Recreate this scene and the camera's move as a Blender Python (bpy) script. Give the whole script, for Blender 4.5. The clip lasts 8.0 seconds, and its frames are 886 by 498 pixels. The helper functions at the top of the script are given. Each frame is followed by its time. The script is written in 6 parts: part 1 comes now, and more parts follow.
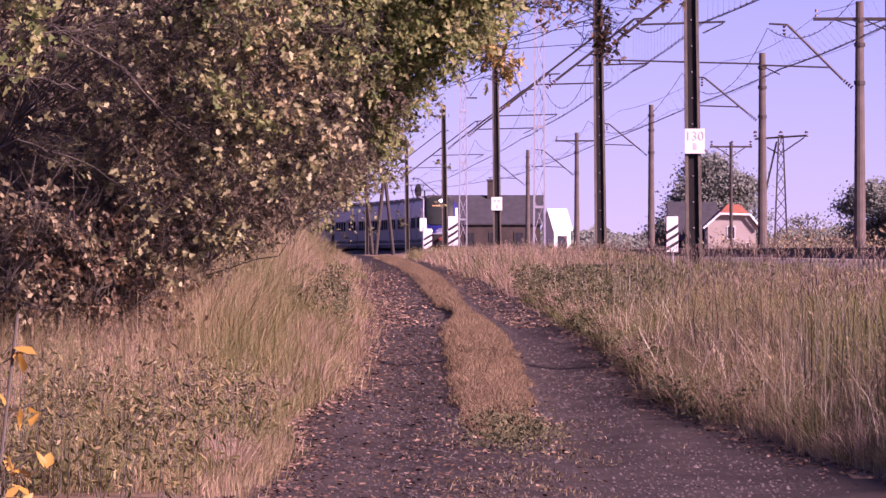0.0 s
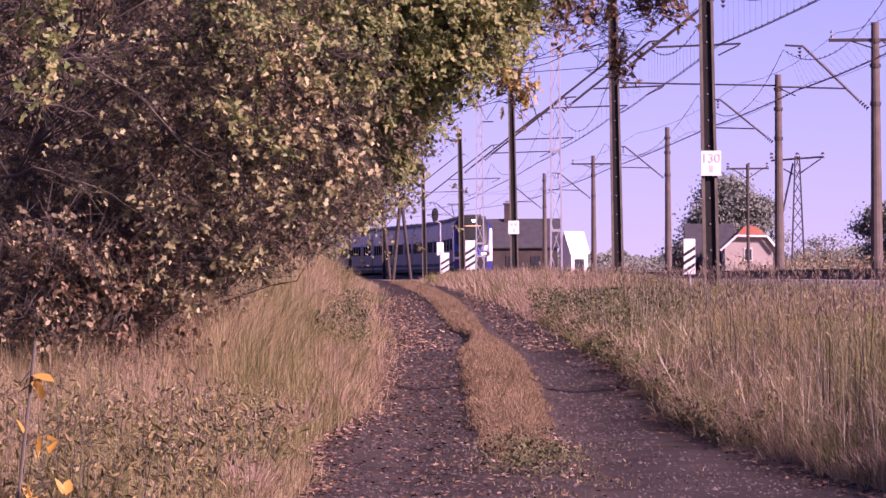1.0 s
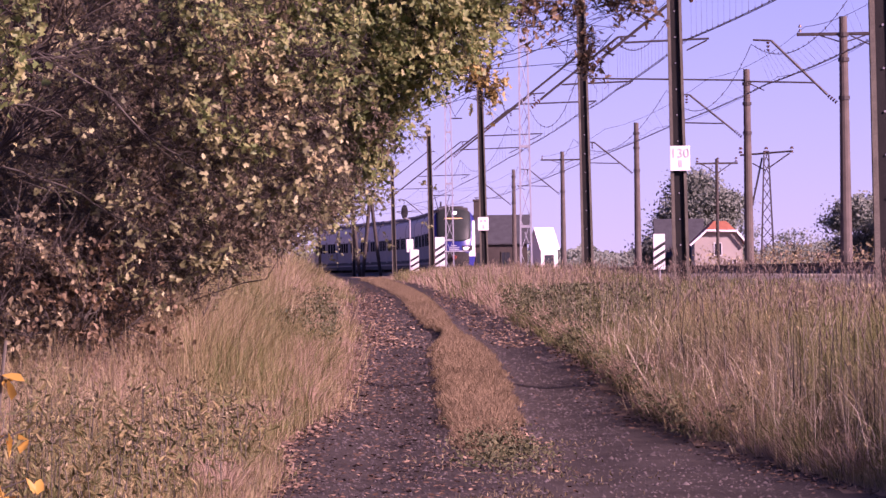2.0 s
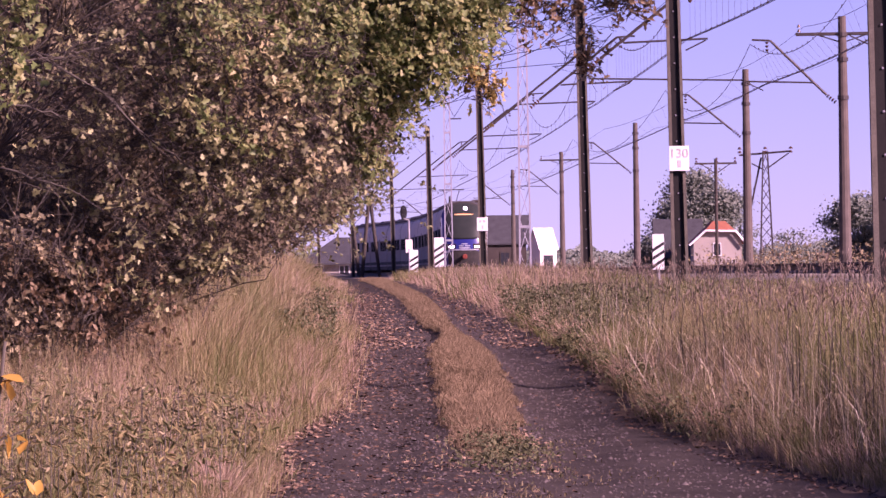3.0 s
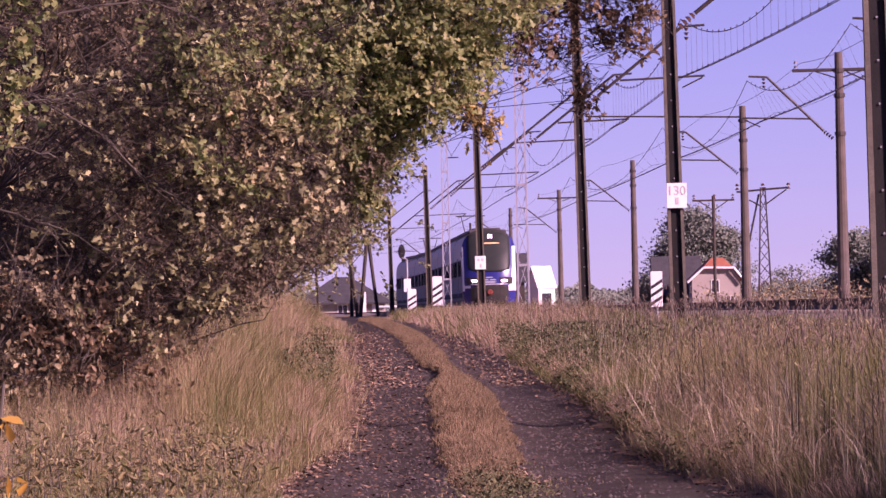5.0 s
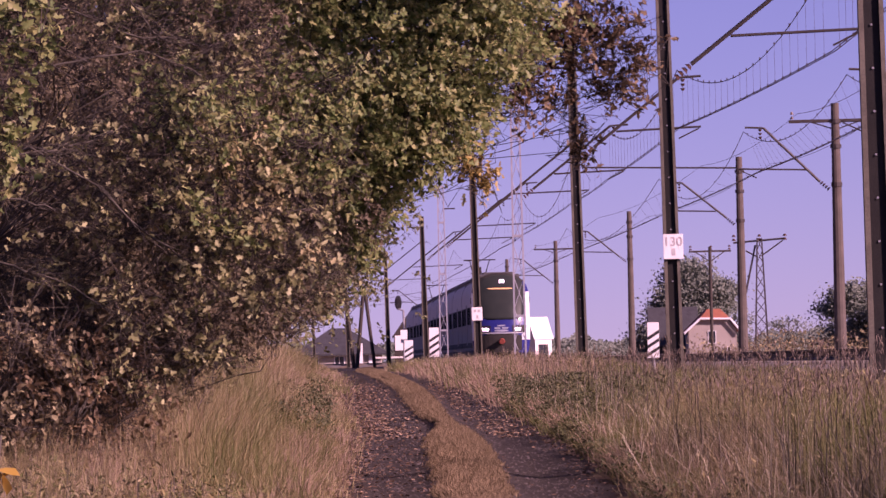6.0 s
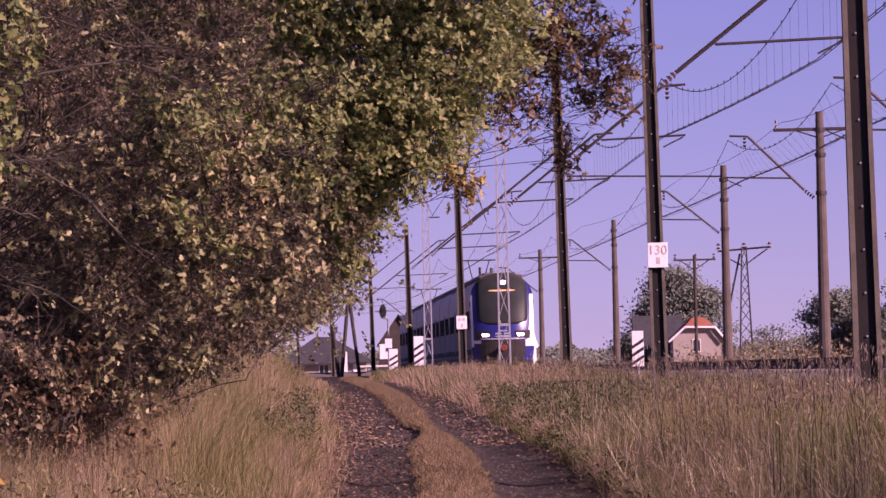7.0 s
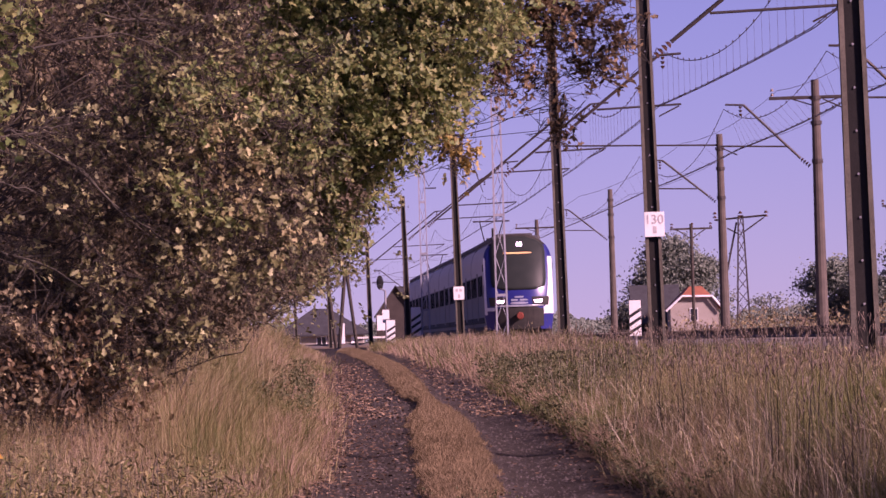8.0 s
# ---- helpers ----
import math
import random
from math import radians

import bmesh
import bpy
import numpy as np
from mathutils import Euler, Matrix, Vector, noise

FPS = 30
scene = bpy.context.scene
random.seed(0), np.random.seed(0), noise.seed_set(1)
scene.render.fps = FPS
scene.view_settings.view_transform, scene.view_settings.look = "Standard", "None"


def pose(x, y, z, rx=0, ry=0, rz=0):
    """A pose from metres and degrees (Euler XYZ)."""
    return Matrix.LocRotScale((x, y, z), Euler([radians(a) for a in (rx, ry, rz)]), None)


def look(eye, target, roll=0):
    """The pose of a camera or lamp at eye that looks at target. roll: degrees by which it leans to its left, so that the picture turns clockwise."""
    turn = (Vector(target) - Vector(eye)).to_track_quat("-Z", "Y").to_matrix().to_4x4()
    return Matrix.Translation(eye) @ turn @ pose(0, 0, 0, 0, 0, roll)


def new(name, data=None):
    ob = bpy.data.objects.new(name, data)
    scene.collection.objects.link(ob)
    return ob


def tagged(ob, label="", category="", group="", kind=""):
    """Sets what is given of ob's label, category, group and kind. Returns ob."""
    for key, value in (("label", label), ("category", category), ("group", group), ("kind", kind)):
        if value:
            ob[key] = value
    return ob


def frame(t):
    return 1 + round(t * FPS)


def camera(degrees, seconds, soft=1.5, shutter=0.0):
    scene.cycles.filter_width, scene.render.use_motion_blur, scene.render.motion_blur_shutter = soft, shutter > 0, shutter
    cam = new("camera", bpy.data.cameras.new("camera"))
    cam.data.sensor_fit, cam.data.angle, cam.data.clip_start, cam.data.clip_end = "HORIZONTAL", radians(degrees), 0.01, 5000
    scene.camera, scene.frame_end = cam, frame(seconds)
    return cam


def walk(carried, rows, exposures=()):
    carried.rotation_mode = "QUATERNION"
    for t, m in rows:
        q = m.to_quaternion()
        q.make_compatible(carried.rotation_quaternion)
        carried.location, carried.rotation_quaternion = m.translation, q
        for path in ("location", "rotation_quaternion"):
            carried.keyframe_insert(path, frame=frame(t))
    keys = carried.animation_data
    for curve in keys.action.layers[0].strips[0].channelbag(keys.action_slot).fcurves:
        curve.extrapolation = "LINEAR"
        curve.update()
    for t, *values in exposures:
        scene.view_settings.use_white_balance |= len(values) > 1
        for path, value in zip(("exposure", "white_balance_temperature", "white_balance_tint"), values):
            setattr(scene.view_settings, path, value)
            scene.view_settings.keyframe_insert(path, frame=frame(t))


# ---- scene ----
# ---------- camera: it stands on the track beside the railway and sways in the hand ----------
EYE = 2.0
cam = camera(8.153, 8.0, soft=1.5)
SWAY = [  # seconds, turn to the left, tilt up, lean (degrees)
    (0.0, 0.3632, 0.0185, -0.0266), (0.5, 0.4888, 0.2261, -0.228), (1.0, 0.5203, 0.2416, -0.4657),
    (1.5, 0.2277, 0.4525, -0.6091), (2.0, 0.2417, 0.2089, -0.8689), (2.2, 0.244, 0.3554, -0.87),
    (3.3, 0.2265, 0.1564, -0.9517), (3.5, 0.1872, 0.1321, -0.9429), (4.0, -0.1274, 0.0308, -1.0139),
    (4.5, 0.0489, 0.3903, -1.2813), (4.7, 0.2356, 0.4481, -1.35), (5.8, 0.0927, 0.9925, -1.39),
    (6.0, 0.1667, 1.0405, -1.3989), (6.5, 0.1933, 1.2965, -1.4266), (7.0, 0.0226, 1.1166, -1.4303),
    (7.5, -0.1733, 1.1836, -1.6009), (8.0, 0.0, 0.8469, -1.8554)]
walk(cam, [(t, pose(0, 0, EYE, 90 + up, 0, turn) @ pose(0, 0, 0, 0, 0, lean)) for t, turn, up, lean in SWAY],
     exposures=[(0.0, 0.52, 6290, 106), (4.5, 0.38, 6370, 106), (6.0, -0.02, 6550, 104), (8.0, 0.0, 6520, 103)])

# ---------- daylight: low sun from the far side of the railway ----------
SUN_EL, SUN_AZ = 28.0, 123.0   # degrees above the horizon; degrees clockwise from +y
world = bpy.data.worlds.new("sky")
scene.world = world
world.use_nodes = True
wn = world.node_tree
sky = wn.nodes.new("ShaderNodeTexSky")
sky.sky_type, sky.sun_disc = 'NISHITA', False
sky.sun_elevation, sky.sun_rotation = radians(SUN_EL), radians(SUN_AZ)
sky.air_density, sky.dust_density, sky.ozone_density = 0.6, 0.0, 5.0
wn.links.new(sky.outputs[0], wn.nodes["Background"].inputs[0])
wn.nodes["Background"].inputs[1].default_value = 0.066
sun = new("sun", bpy.data.lights.new("sun", 'SUN'))
sun.data.energy, sun.data.angle, sun.data.color = 7.2, radians(4.5), (1.0, 0.985, 0.67)
sx, sy, sz = (math.sin(radians(SUN_AZ)) * math.cos(radians(SUN_EL)), math.cos(radians(SUN_AZ)) * math.cos(radians(SUN_EL)), math.sin(radians(SUN_EL)))
sun.matrix_world = look((sx * 50, sy * 50, sz * 50), (0, 0, 0))


# ---------- materials ----------
def mat(name, low, high, scale=8.0, rough=0.8, metal=0.0, bump=0.15, fine=60.0, island=0.0, extra=None, through_light=0.0, spec=0.4):
    """Two tones mixed by coarse and fine noise; island: how far the tone differs from piece to piece."""
    m = bpy.data.materials.new(name)
    m.use_nodes = True
    nt = m.node_tree
    n, l = nt.nodes, nt.links
    b = n["Principled BSDF"]
    co = n.new("ShaderNodeTexCoord").outputs["Object"]
    a = n.new("ShaderNodeTexNoise")
    a.inputs["Scale"].default_value, a.inputs["Detail"].default_value = scale, 5
    f = n.new("ShaderNodeTexNoise")
    f.inputs["Scale"].default_value, f.inputs["Detail"].default_value = fine, 4
    l.new(co, a.inputs["Vector"]), l.new(co, f.inputs["Vector"])
    mix = n.new("ShaderNodeMath")
    mix.operation = 'MULTIPLY_ADD'
    mix.inputs[1].default_value = 0.45
    l.new(f.outputs["Fac"], mix.inputs[0])
    half = n.new("ShaderNodeMath")
    half.operation = 'MULTIPLY'
    half.inputs[1].default_value = 0.55
    l.new(a.outputs["Fac"], half.inputs[0]), l.new(half.outputs[0], mix.inputs[2])
    fac = mix.outputs[0]
    if island:
        g = n.new("ShaderNodeNewGeometry")
        w = n.new("ShaderNodeMix")
        w.inputs[0].default_value = island
        l.new(fac, w.inputs[2]), l.new(g.outputs["Random Per Island"], w.inputs[3])
        fac = w.outputs[0]
    ramp = n.new("ShaderNodeValToRGB")
    e = ramp.color_ramp.elements
    edge = 0.3 * (1 - island)
    e[0].position, e[1].position = edge, 1 - edge
    e[0].color, e[1].color = (*low, 1), (*high, 1)
    for p, c in extra or ():
        k = e.new(p)
        k.color = (*c, 1)
    l.new(fac, ramp.inputs[0]), l.new(ramp.outputs[0], b.inputs["Base Color"])
    b.inputs["Roughness"].default_value, b.inputs["Metallic"].default_value = rough, metal
    b.inputs["Specular IOR Level"].default_value = spec
    if bump:
        bp = n.new("ShaderNodeBump")
        bp.inputs["Strength"].default_value, bp.inputs["Distance"].default_value = bump, 0.02
        l.new(mix.outputs[0], bp.inputs["Height"]), l.new(bp.outputs[0], b.inputs["Normal"])
    if through_light:
        t = n.new("ShaderNodeBsdfTranslucent")
        s = n.new("ShaderNodeMixShader")
        s.inputs[0].default_value = through_light
        l.new(ramp.outputs[0], t.inputs[0]), l.new(b.outputs[0], s.inputs[1]), l.new(t.outputs[0], s.inputs[2])
        l.new(s.outputs[0], n["Material Output"].inputs[0])
    return m


def glow(name, colour, strength):
    m = bpy.data.materials.new(name)
    m.use_nodes = True
    b = m.node_tree.nodes["Principled BSDF"]
    b.inputs["Base Color"].default_value = (*colour, 1)
    b.inputs["Emission Color"].default_value, b.inputs["Emission Strength"].default_value = (*colour, 1), strength
    return m


def pane_mat(name, tint):
    m = mat(name, tint, tint, rough=0.06, bump=0, spec=0.7)
    return m


# near-black holds the shade on mast fronts; the pale copy is for lit flanges
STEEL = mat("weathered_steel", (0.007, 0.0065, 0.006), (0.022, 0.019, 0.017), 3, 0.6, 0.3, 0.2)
STEEL_PALE = mat("lit_flange_steel", (0.06, 0.055, 0.042), (0.17, 0.15, 0.115), 4, 0.6, 0.1, 0.2)
GALV = mat("galvanised_steel", (0.22, 0.22, 0.24), (0.40, 0.40, 0.43), 5, 0.5, 0.5, 0.1)
LATTICE = mat("pale_lattice_paint", (0.24, 0.25, 0.29), (0.36, 0.37, 0.42), 5, 0.6, 0.1, 0.1)
TUBE = mat("dark_tube_steel", (0.03, 0.026, 0.026), (0.075, 0.062, 0.055), 6, 0.55, 0.3, 0.1)
WIRE = mat("tarnished_copper", (0.05, 0.04, 0.04), (0.10, 0.08, 0.075), 6, 0.6, 0.4, 0)
CONCRETE = mat("stained_concrete", (0.057, 0.048, 0.041), (0.131, 0.107, 0.09), 2.5, 0.9, 0, 0.3)
PORCELAIN = mat("brown_porcelain", (0.05, 0.025, 0.018), (0.09, 0.045, 0.03), 9, 0.25, 0, 0)
WHITE = mat("white_enamel", (0.70, 0.70, 0.70), (0.84, 0.84, 0.84), 3, 0.45, 0, 0.02)
BLACK = mat("black_enamel", (0.012, 0.012, 0.014), (0.03, 0.03, 0.032), 5, 0.5, 0, 0.02)
WOOD = mat("grey_weathered_wood", (0.028, 0.023, 0.019), (0.07, 0.058, 0.048), 5, 0.85, 0, 0.3)
RAIL = mat("rusty_rail", (0.035, 0.02, 0.015), (0.10, 0.055, 0.035), 6, 0.7, 0.3, 0.2)
SLEEPER = mat("concrete_sleeper", (0.15, 0.13, 0.11), (0.26, 0.23, 0.20), 4, 0.9, 0, 0.3, island=0.4)
BALLAST = mat("ballast_stone", (0.07, 0.06, 0.055), (0.22, 0.19, 0.17), 9, 0.95, 0, 1.0, fine=25)
GRAVEL = mat("dark_cinder_gravel", (0.019, 0.015, 0.013), (0.072, 0.06, 0.051), 1.3, 0.95, 0, 1.0, fine=30, spec=0.15)
EARTH = mat("dry_turf", (0.10, 0.068, 0.036), (0.27, 0.18, 0.095), 0.8, 0.95, 0, 0.8, fine=14)
BARK = mat("grey_brown_bark", (0.032, 0.027, 0.02), (0.10, 0.085, 0.062), 6, 0.9, 0, 0.6)
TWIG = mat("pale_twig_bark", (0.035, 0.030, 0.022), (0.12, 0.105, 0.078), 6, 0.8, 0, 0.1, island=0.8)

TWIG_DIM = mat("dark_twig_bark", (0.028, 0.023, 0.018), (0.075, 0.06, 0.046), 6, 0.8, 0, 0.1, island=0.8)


# ---------- mesh helpers ----------
def mesh_from(name, verts, faces, material, smooth=False):
    me = bpy.data.meshes.new(name)
    me.from_pydata([tuple(map(float, v)) for v in verts], [], [tuple(map(int, f)) for f in faces])
    me.materials.append(material)
    if smooth:
        me.polygons.foreach_set("use_smooth", [True] * len(me.polygons))
    me.update()
    return me


def big_mesh(name, verts, tris, material):
    """A mesh from numpy arrays of corners and triangles."""
    me = bpy.data.meshes.new(name)
    me.vertices.add(len(verts)), me.loops.add(tris.size), me.polygons.add(len(tris))
    me.vertices.foreach_set("co", np.ascontiguousarray(verts, dtype=np.float32).ravel())
    me.loops.foreach_set("vertex_index", np.ascontiguousarray(tris, dtype=np.int32).ravel())
    me.polygons.foreach_set("loop_start", np.arange(0, tris.size, 3, dtype=np.int32))
    me.materials.append(material)
    me.update(calc_edges=True)
    return me


def part(name, bm, material, parent=None, label="", smooth=False):
    me = bpy.data.meshes.new(name)
    bm.normal_update()
    bm.to_mesh(me)
    bm.free()
    me.materials.append(material)
    if smooth:
        me.polygons.foreach_set("use_smooth", [True] * len(me.polygons))
    ob = new(name, me)
    ob.parent = parent
    return tagged(ob, label)


def thing(name, at, label, category, group="", kind="", turn=0.0):
    ob = new(name)
    ob.matrix_basis = pose(*at, 0, 0, turn)
    return tagged(ob, label, category, group, kind)


def box(bm, x0, x1, y0, y1, z0, z1, bevel=0.0):
    r = bmesh.ops.create_cube(bm, size=1.0, matrix=Matrix.LocRotScale(((x0 + x1) / 2, (y0 + y1) / 2, (z0 + z1) / 2), None, (x1 - x0, y1 - y0, z1 - z0)))
    if bevel:
        es = {e for v in r["verts"] for e in v.link_edges}
        bmesh.ops.bevel(bm, geom=list(es), offset=bevel, segments=2, affect='EDGES', profile=0.5)


def rod(bm, a, b, r0, r1=None, sides=6):
    """A tapered round bar from a to b."""
    a, b = Vector(a), Vector(b)
    r1 = r0 if r1 is None else r1
    q = (b - a).to_track_quat('Z', 'Y').to_matrix().to_4x4()
    bmesh.ops.create_cone(bm, cap_ends=True, segments=sides, radius1=r0, radius2=r1, depth=(b - a).length,
                          matrix=Matrix.Translation((a + b) / 2) @ q)


def bars(*items):
    bm = bmesh.new()
    for i in items:
        box(bm, *i)
    return bm


def rods(*items, sides=6):
    bm = bmesh.new()
    for a, b, r in items:
        rod(bm, a, b, r, sides=sides)
    return bm


def sheds(bm, a, b, r, n):
    """A string of insulator discs between a and b."""
    a, b = Vector(a), Vector(b)
    for i in range(n):
        p, q = a.lerp(b, (i + 0.15) / n), a.lerp(b, (i + 0.75) / n)
        rod(bm, p, q, r, r * 0.45, 8)


# ---------- the lie of the land ----------
def curve_of(pairs):
    xs, ys = zip(*pairs)
    return lambda y: np.interp(y, xs, ys)


path_x_raw = curve_of([(-40, 0.3), (48, 0.1), (69, -0.02), (90, -0.47), (123, -1.27), (160, -2.0), (200, -3.0), (300, -6.0), (500, -14.0), (900, -34)])
path_z_raw = curve_of([(-40, 0.45), (0, 0.35), (40, 0.14), (48, 0.2), (58, 0.48), (69, 0.78), (80, 0.94), (92, 1.06), (125, 1.38), (160, 1.58), (200, 1.70), (300, 1.74), (900, 1.6)])
half_right = curve_of([(0, 6.0), (42, 4.4), (45, 3.5), (48, 2.9), (53, 2.4), (57, 1.85), (60, 1.58), (75, 1.46), (120, 1.46), (150, 1.1), (300, 1.1)])
half_left = curve_of([(0, 2.2), (46, 1.9), (52, 1.75), (57, 1.9), (62, 1.45), (75, 1.35), (300, 1.3)])


# the turf ridge between the ruts: its middle off the track's middle, and half its width
ridge_mid = curve_of([(50, 0.12), (62, 0.06), (70, 0.05), (78, 0.1), (86, 0.17), (92, 0.2), (98, 0.14), (106, 0.2), (117, 0.25), (130, 0.27), (165, 0.02), (220, 0.0)])
ridge_half = curve_of([(53, 0.12), (57, 0.33), (62, 0.37), (79, 0.37), (84, 0.3), (87.5, 0.13), (92, 0.1), (96, 0.18), (103, 0.24), (112, 0.27), (130, 0.27), (165, 0.3)])


def smooth(fn, y, w=6.0):
    return (fn(y - w) + 2 * fn(y) + fn(y + w)) / 4


def path_x(y):
    return smooth(path_x_raw, y)


def path_z(y):
    return smooth(path_z_raw, y, 4.0)


LINE = np.polyfit(np.array([0, 30, 66, 90, 110, 130, 152, 190, 216, 235, 255, 280, 303, 335, 367, 390, 410, 430, 450, 482, 505, 525, 553, 583, 620, 660]) / 100,
                  [8.0, 7.55, 6.98, 6.57, 6.2, 5.81, 5.38, 4.57, 3.98, 3.52, 3.04, 2.43, 1.86, 1.03, 0.19, -0.42, -0.95, -1.5, -2.1, -3.3, -4.6, -6.1, -9.2, -13.2, -18.4, -24.2], 10)
SLOPE = np.polyval(np.polyder(LINE), 6.3) / 100


def track_x(y):
    """The middle of the near track: almost straight, then swinging away behind the trees."""
    y = np.asarray(y, float)
    return np.polyval(LINE, np.clip(y, 0, 650) / 100) + SLOPE * np.maximum(y - 650, 0) - 0.015 * np.minimum(y, 0)


RAIL_Z = 2.05


def ease(a, b, x):
    t = np.clip((x - a) / (b - a), 0, 1)
    return t * t * (3 - 2 * t)


def ground_z(x, y):
    """Height of the ground: a rutted track, a bank up to the railway bed, flat fields beyond."""
    x, y = np.asarray(x, float), np.asarray(y, float)
    d = x - path_x(y)
    pz = path_z(y)
    rut = -0.05 * np.exp(-((np.abs(d) - 0.85) / 0.33) ** 2) + 0.07 * ease(53, 60, y) * np.exp(-((d - ridge_mid(y)) / np.maximum(ridge_half(y), 0.1)) ** 4)
    bed = np.interp(y, (40, 50, 60, 90), (0.7, 0.88, 1.2, 1.5))
    edge = track_x(y) - 2.2
    right = ease(0, 1, (d - half_right(y)) / np.maximum(edge - path_x(y) - half_right(y), 0.8))
    z = pz + rut * (np.abs(d) < 2.2) + (np.maximum(bed - pz, 0)) * right
    left = ease(0, 6, -d - half_left(y))
    z = z + left * 0.35 + 0.5 * ease(6, 20, -d)
    z = z + 0.33 * ease(-2.9, -1.7, x - track_x(y)) * (1 - ease(6.0, 7.4, x - track_x(y)))
    z = z + 0.05 * np.sin(x * 1.7 + y * 0.33) * np.sin(y * 0.21 - x * 0.6) * ease(0.2, 1.2, np.abs(d) - 1.4)
    return z


def ground():
    ys = np.concatenate([np.linspace(-60, 36, 17), np.linspace(38, 130, 185), np.linspace(132, 330, 80), np.geomspace(340, 4500, 40)])
    xs = np.concatenate([-np.geomspace(2500, 20, 22), np.linspace(-18, -7, 14), np.linspace(-6.6, 9, 130), np.linspace(9.5, 22, 22), np.geomspace(25, 2500, 22)])
    gx, gy = np.meshgrid(xs, ys)
    gz = ground_z(gx, gy)
    nx = len(xs)
    i = np.arange((len(ys) - 1) * nx).reshape(len(ys) - 1, nx)[:, :-1].ravel()
    tris = np.concatenate([np.stack([i, i + 1, i + nx + 1], 1), np.stack([i, i + nx + 1, i + nx], 1)])
    me = big_mesh("ground", np.stack([gx, gy, gz], -1).reshape(-1, 3), tris, EARTH)
    me.materials.append(GRAVEL), me.materials.append(BALLAST)
    ctr = np.stack([gx, gy], -1).reshape(-1, 2)[tris].mean(1)
    d = ctr[:, 0] - path_x(ctr[:, 1])
    wob = 0.12 * np.sin(ctr[:, 1] * 0.9) + 0.08 * np.sin(ctr[:, 1] * 2.3 + 1)
    on = (d > -half_left(ctr[:, 1]) + wob) & (d < half_right(ctr[:, 1]) + wob)
    k = np.where(on & (ctr[:, 1] < 400), 1, 0)
    off = ctr[:, 0] - track_x(ctr[:, 1])
    k = np.where((off > -2.7) & (off < 7.2), 2, k)
    me.polygons.foreach_set("material_index", k.astype(np.int32))
    me.polygons.foreach_set("use_smooth", [True] * len(me.polygons))
    return tagged(new("ground", me), "dry turf with a rutted cinder track and railway ballast", "ground", kind="structure")


ground()


# ---------- the railway ----------
def rails():
    ys = np.concatenate([np.arange(30, 200, 6.0), np.arange(200, 700, 15.0)])
    for name, offset in (("near_track", 0.0), ("far_track", 4.3)):
        top = tagged(new("railway_track"), "rusty steel rails on concrete sleepers in ballast", "railway track", "tracks", "structure")
        for side in (-0.75, 0.75):
            prof = [(-0.07, -0.17), (0.07, -0.17), (0.07, -0.155), (0.012, -0.12), (0.012, -0.045), (0.036, -0.03), (0.036, 0.0),
                    (-0.036, 0.0), (-0.036, -0.03), (-0.012, -0.045), (-0.012, -0.12), (-0.07, -0.155)]
            vs, fs, n = [], [], len(prof)
            for k, y in enumerate(ys):
                c = track_x(y) + offset + side
                vs += [(c + px, y, RAIL_Z + pz) for px, pz in prof]
                if k:
                    fs += [((k - 1) * n + i, (k - 1) * n + (i + 1) % n, k * n + (i + 1) % n, k * n + i) for i in range(n)]
            ob = new("rail", mesh_from("rail", vs, fs, RAIL))
            ob.parent = top
        bm = bmesh.new()
        box(bm, -1.3, 1.3, -0.13, 0.13, -0.2, 0, 0.03)
        sleeper = part("sleeper", bm, SLEEPER, top)
        yy = np.arange(76, 196, 0.9)
        sleeper.matrix_basis = pose(track_x(75.1) + offset, 75.1, RAIL_Z - 0.17)
        for y in yy:
            s = new("sleeper", sleeper.data)
            s.parent = top
            s.matrix_basis = pose(track_x(y) + offset, y, RAIL_Z - 0.17)


CONTACT = {110: 7.33, 152: 7.58}
STAGGER = {66: -0.2, 110: 0.45, 152: 0.0}
MASTS = [(66, 8.2, 4.46), (110, 8.2, 3.75), (152, 7.6, 2.9), (216, 7.2, 0.53), (300, 7.0, -1.79), (390, 7.0, -4.69), (480, 7.0, -8.9), (560, 6.75, -13.45)]
LATTICES = [(190, 8.4, 1.74), (270, 7.6, -0.84)]


def cantilever(parent, hinge, reach, steady, side, rise=2.05):
    """A raking tube from a mast, with its insulator, stay and registration arm. side: +1 reaches to +x."""
    hx, hz = hinge
    hx = hx + 0.08 * side
    s = side
    top = (hx + s * reach, 0, hz + rise)
    foot = (hx + s * 0.28, 0, hz + 0.24)
    part("raking_tube", rods((foot, top, 0.038), ((top[0], 0, top[2]), (top[0] + s * 0.55, 0, top[2] + 0.03), 0.03), sides=8), TUBE, parent)
    bm = bmesh.new()
    sheds(bm, (hx, 0, hz), foot, 0.075, 4)
    part("insulator", bm, PORCELAIN, parent)
    f = 0.35
    ax, az = hx + s * reach * f, hz + rise * f
    part("registration_arm", rods(((ax, 0, az - 0.05), (steady + s * 0.55, 0, az + 0.02), 0.026), sides=6), TUBE, parent)
    part("steady_arm", rods(((steady + s * 0.5, 0, az - 0.02), (steady, 0, az - 0.26), 0.018)), TUBE, parent)
    bm = bmesh.new()
    sheds(bm, (top[0] + s * 0.1, 0, top[2] - 0.02), (top[0] + s * 0.1, 0, top[2] - 0.35), 0.06, 3)
    part("insulator", bm, PORCELAIN, parent)


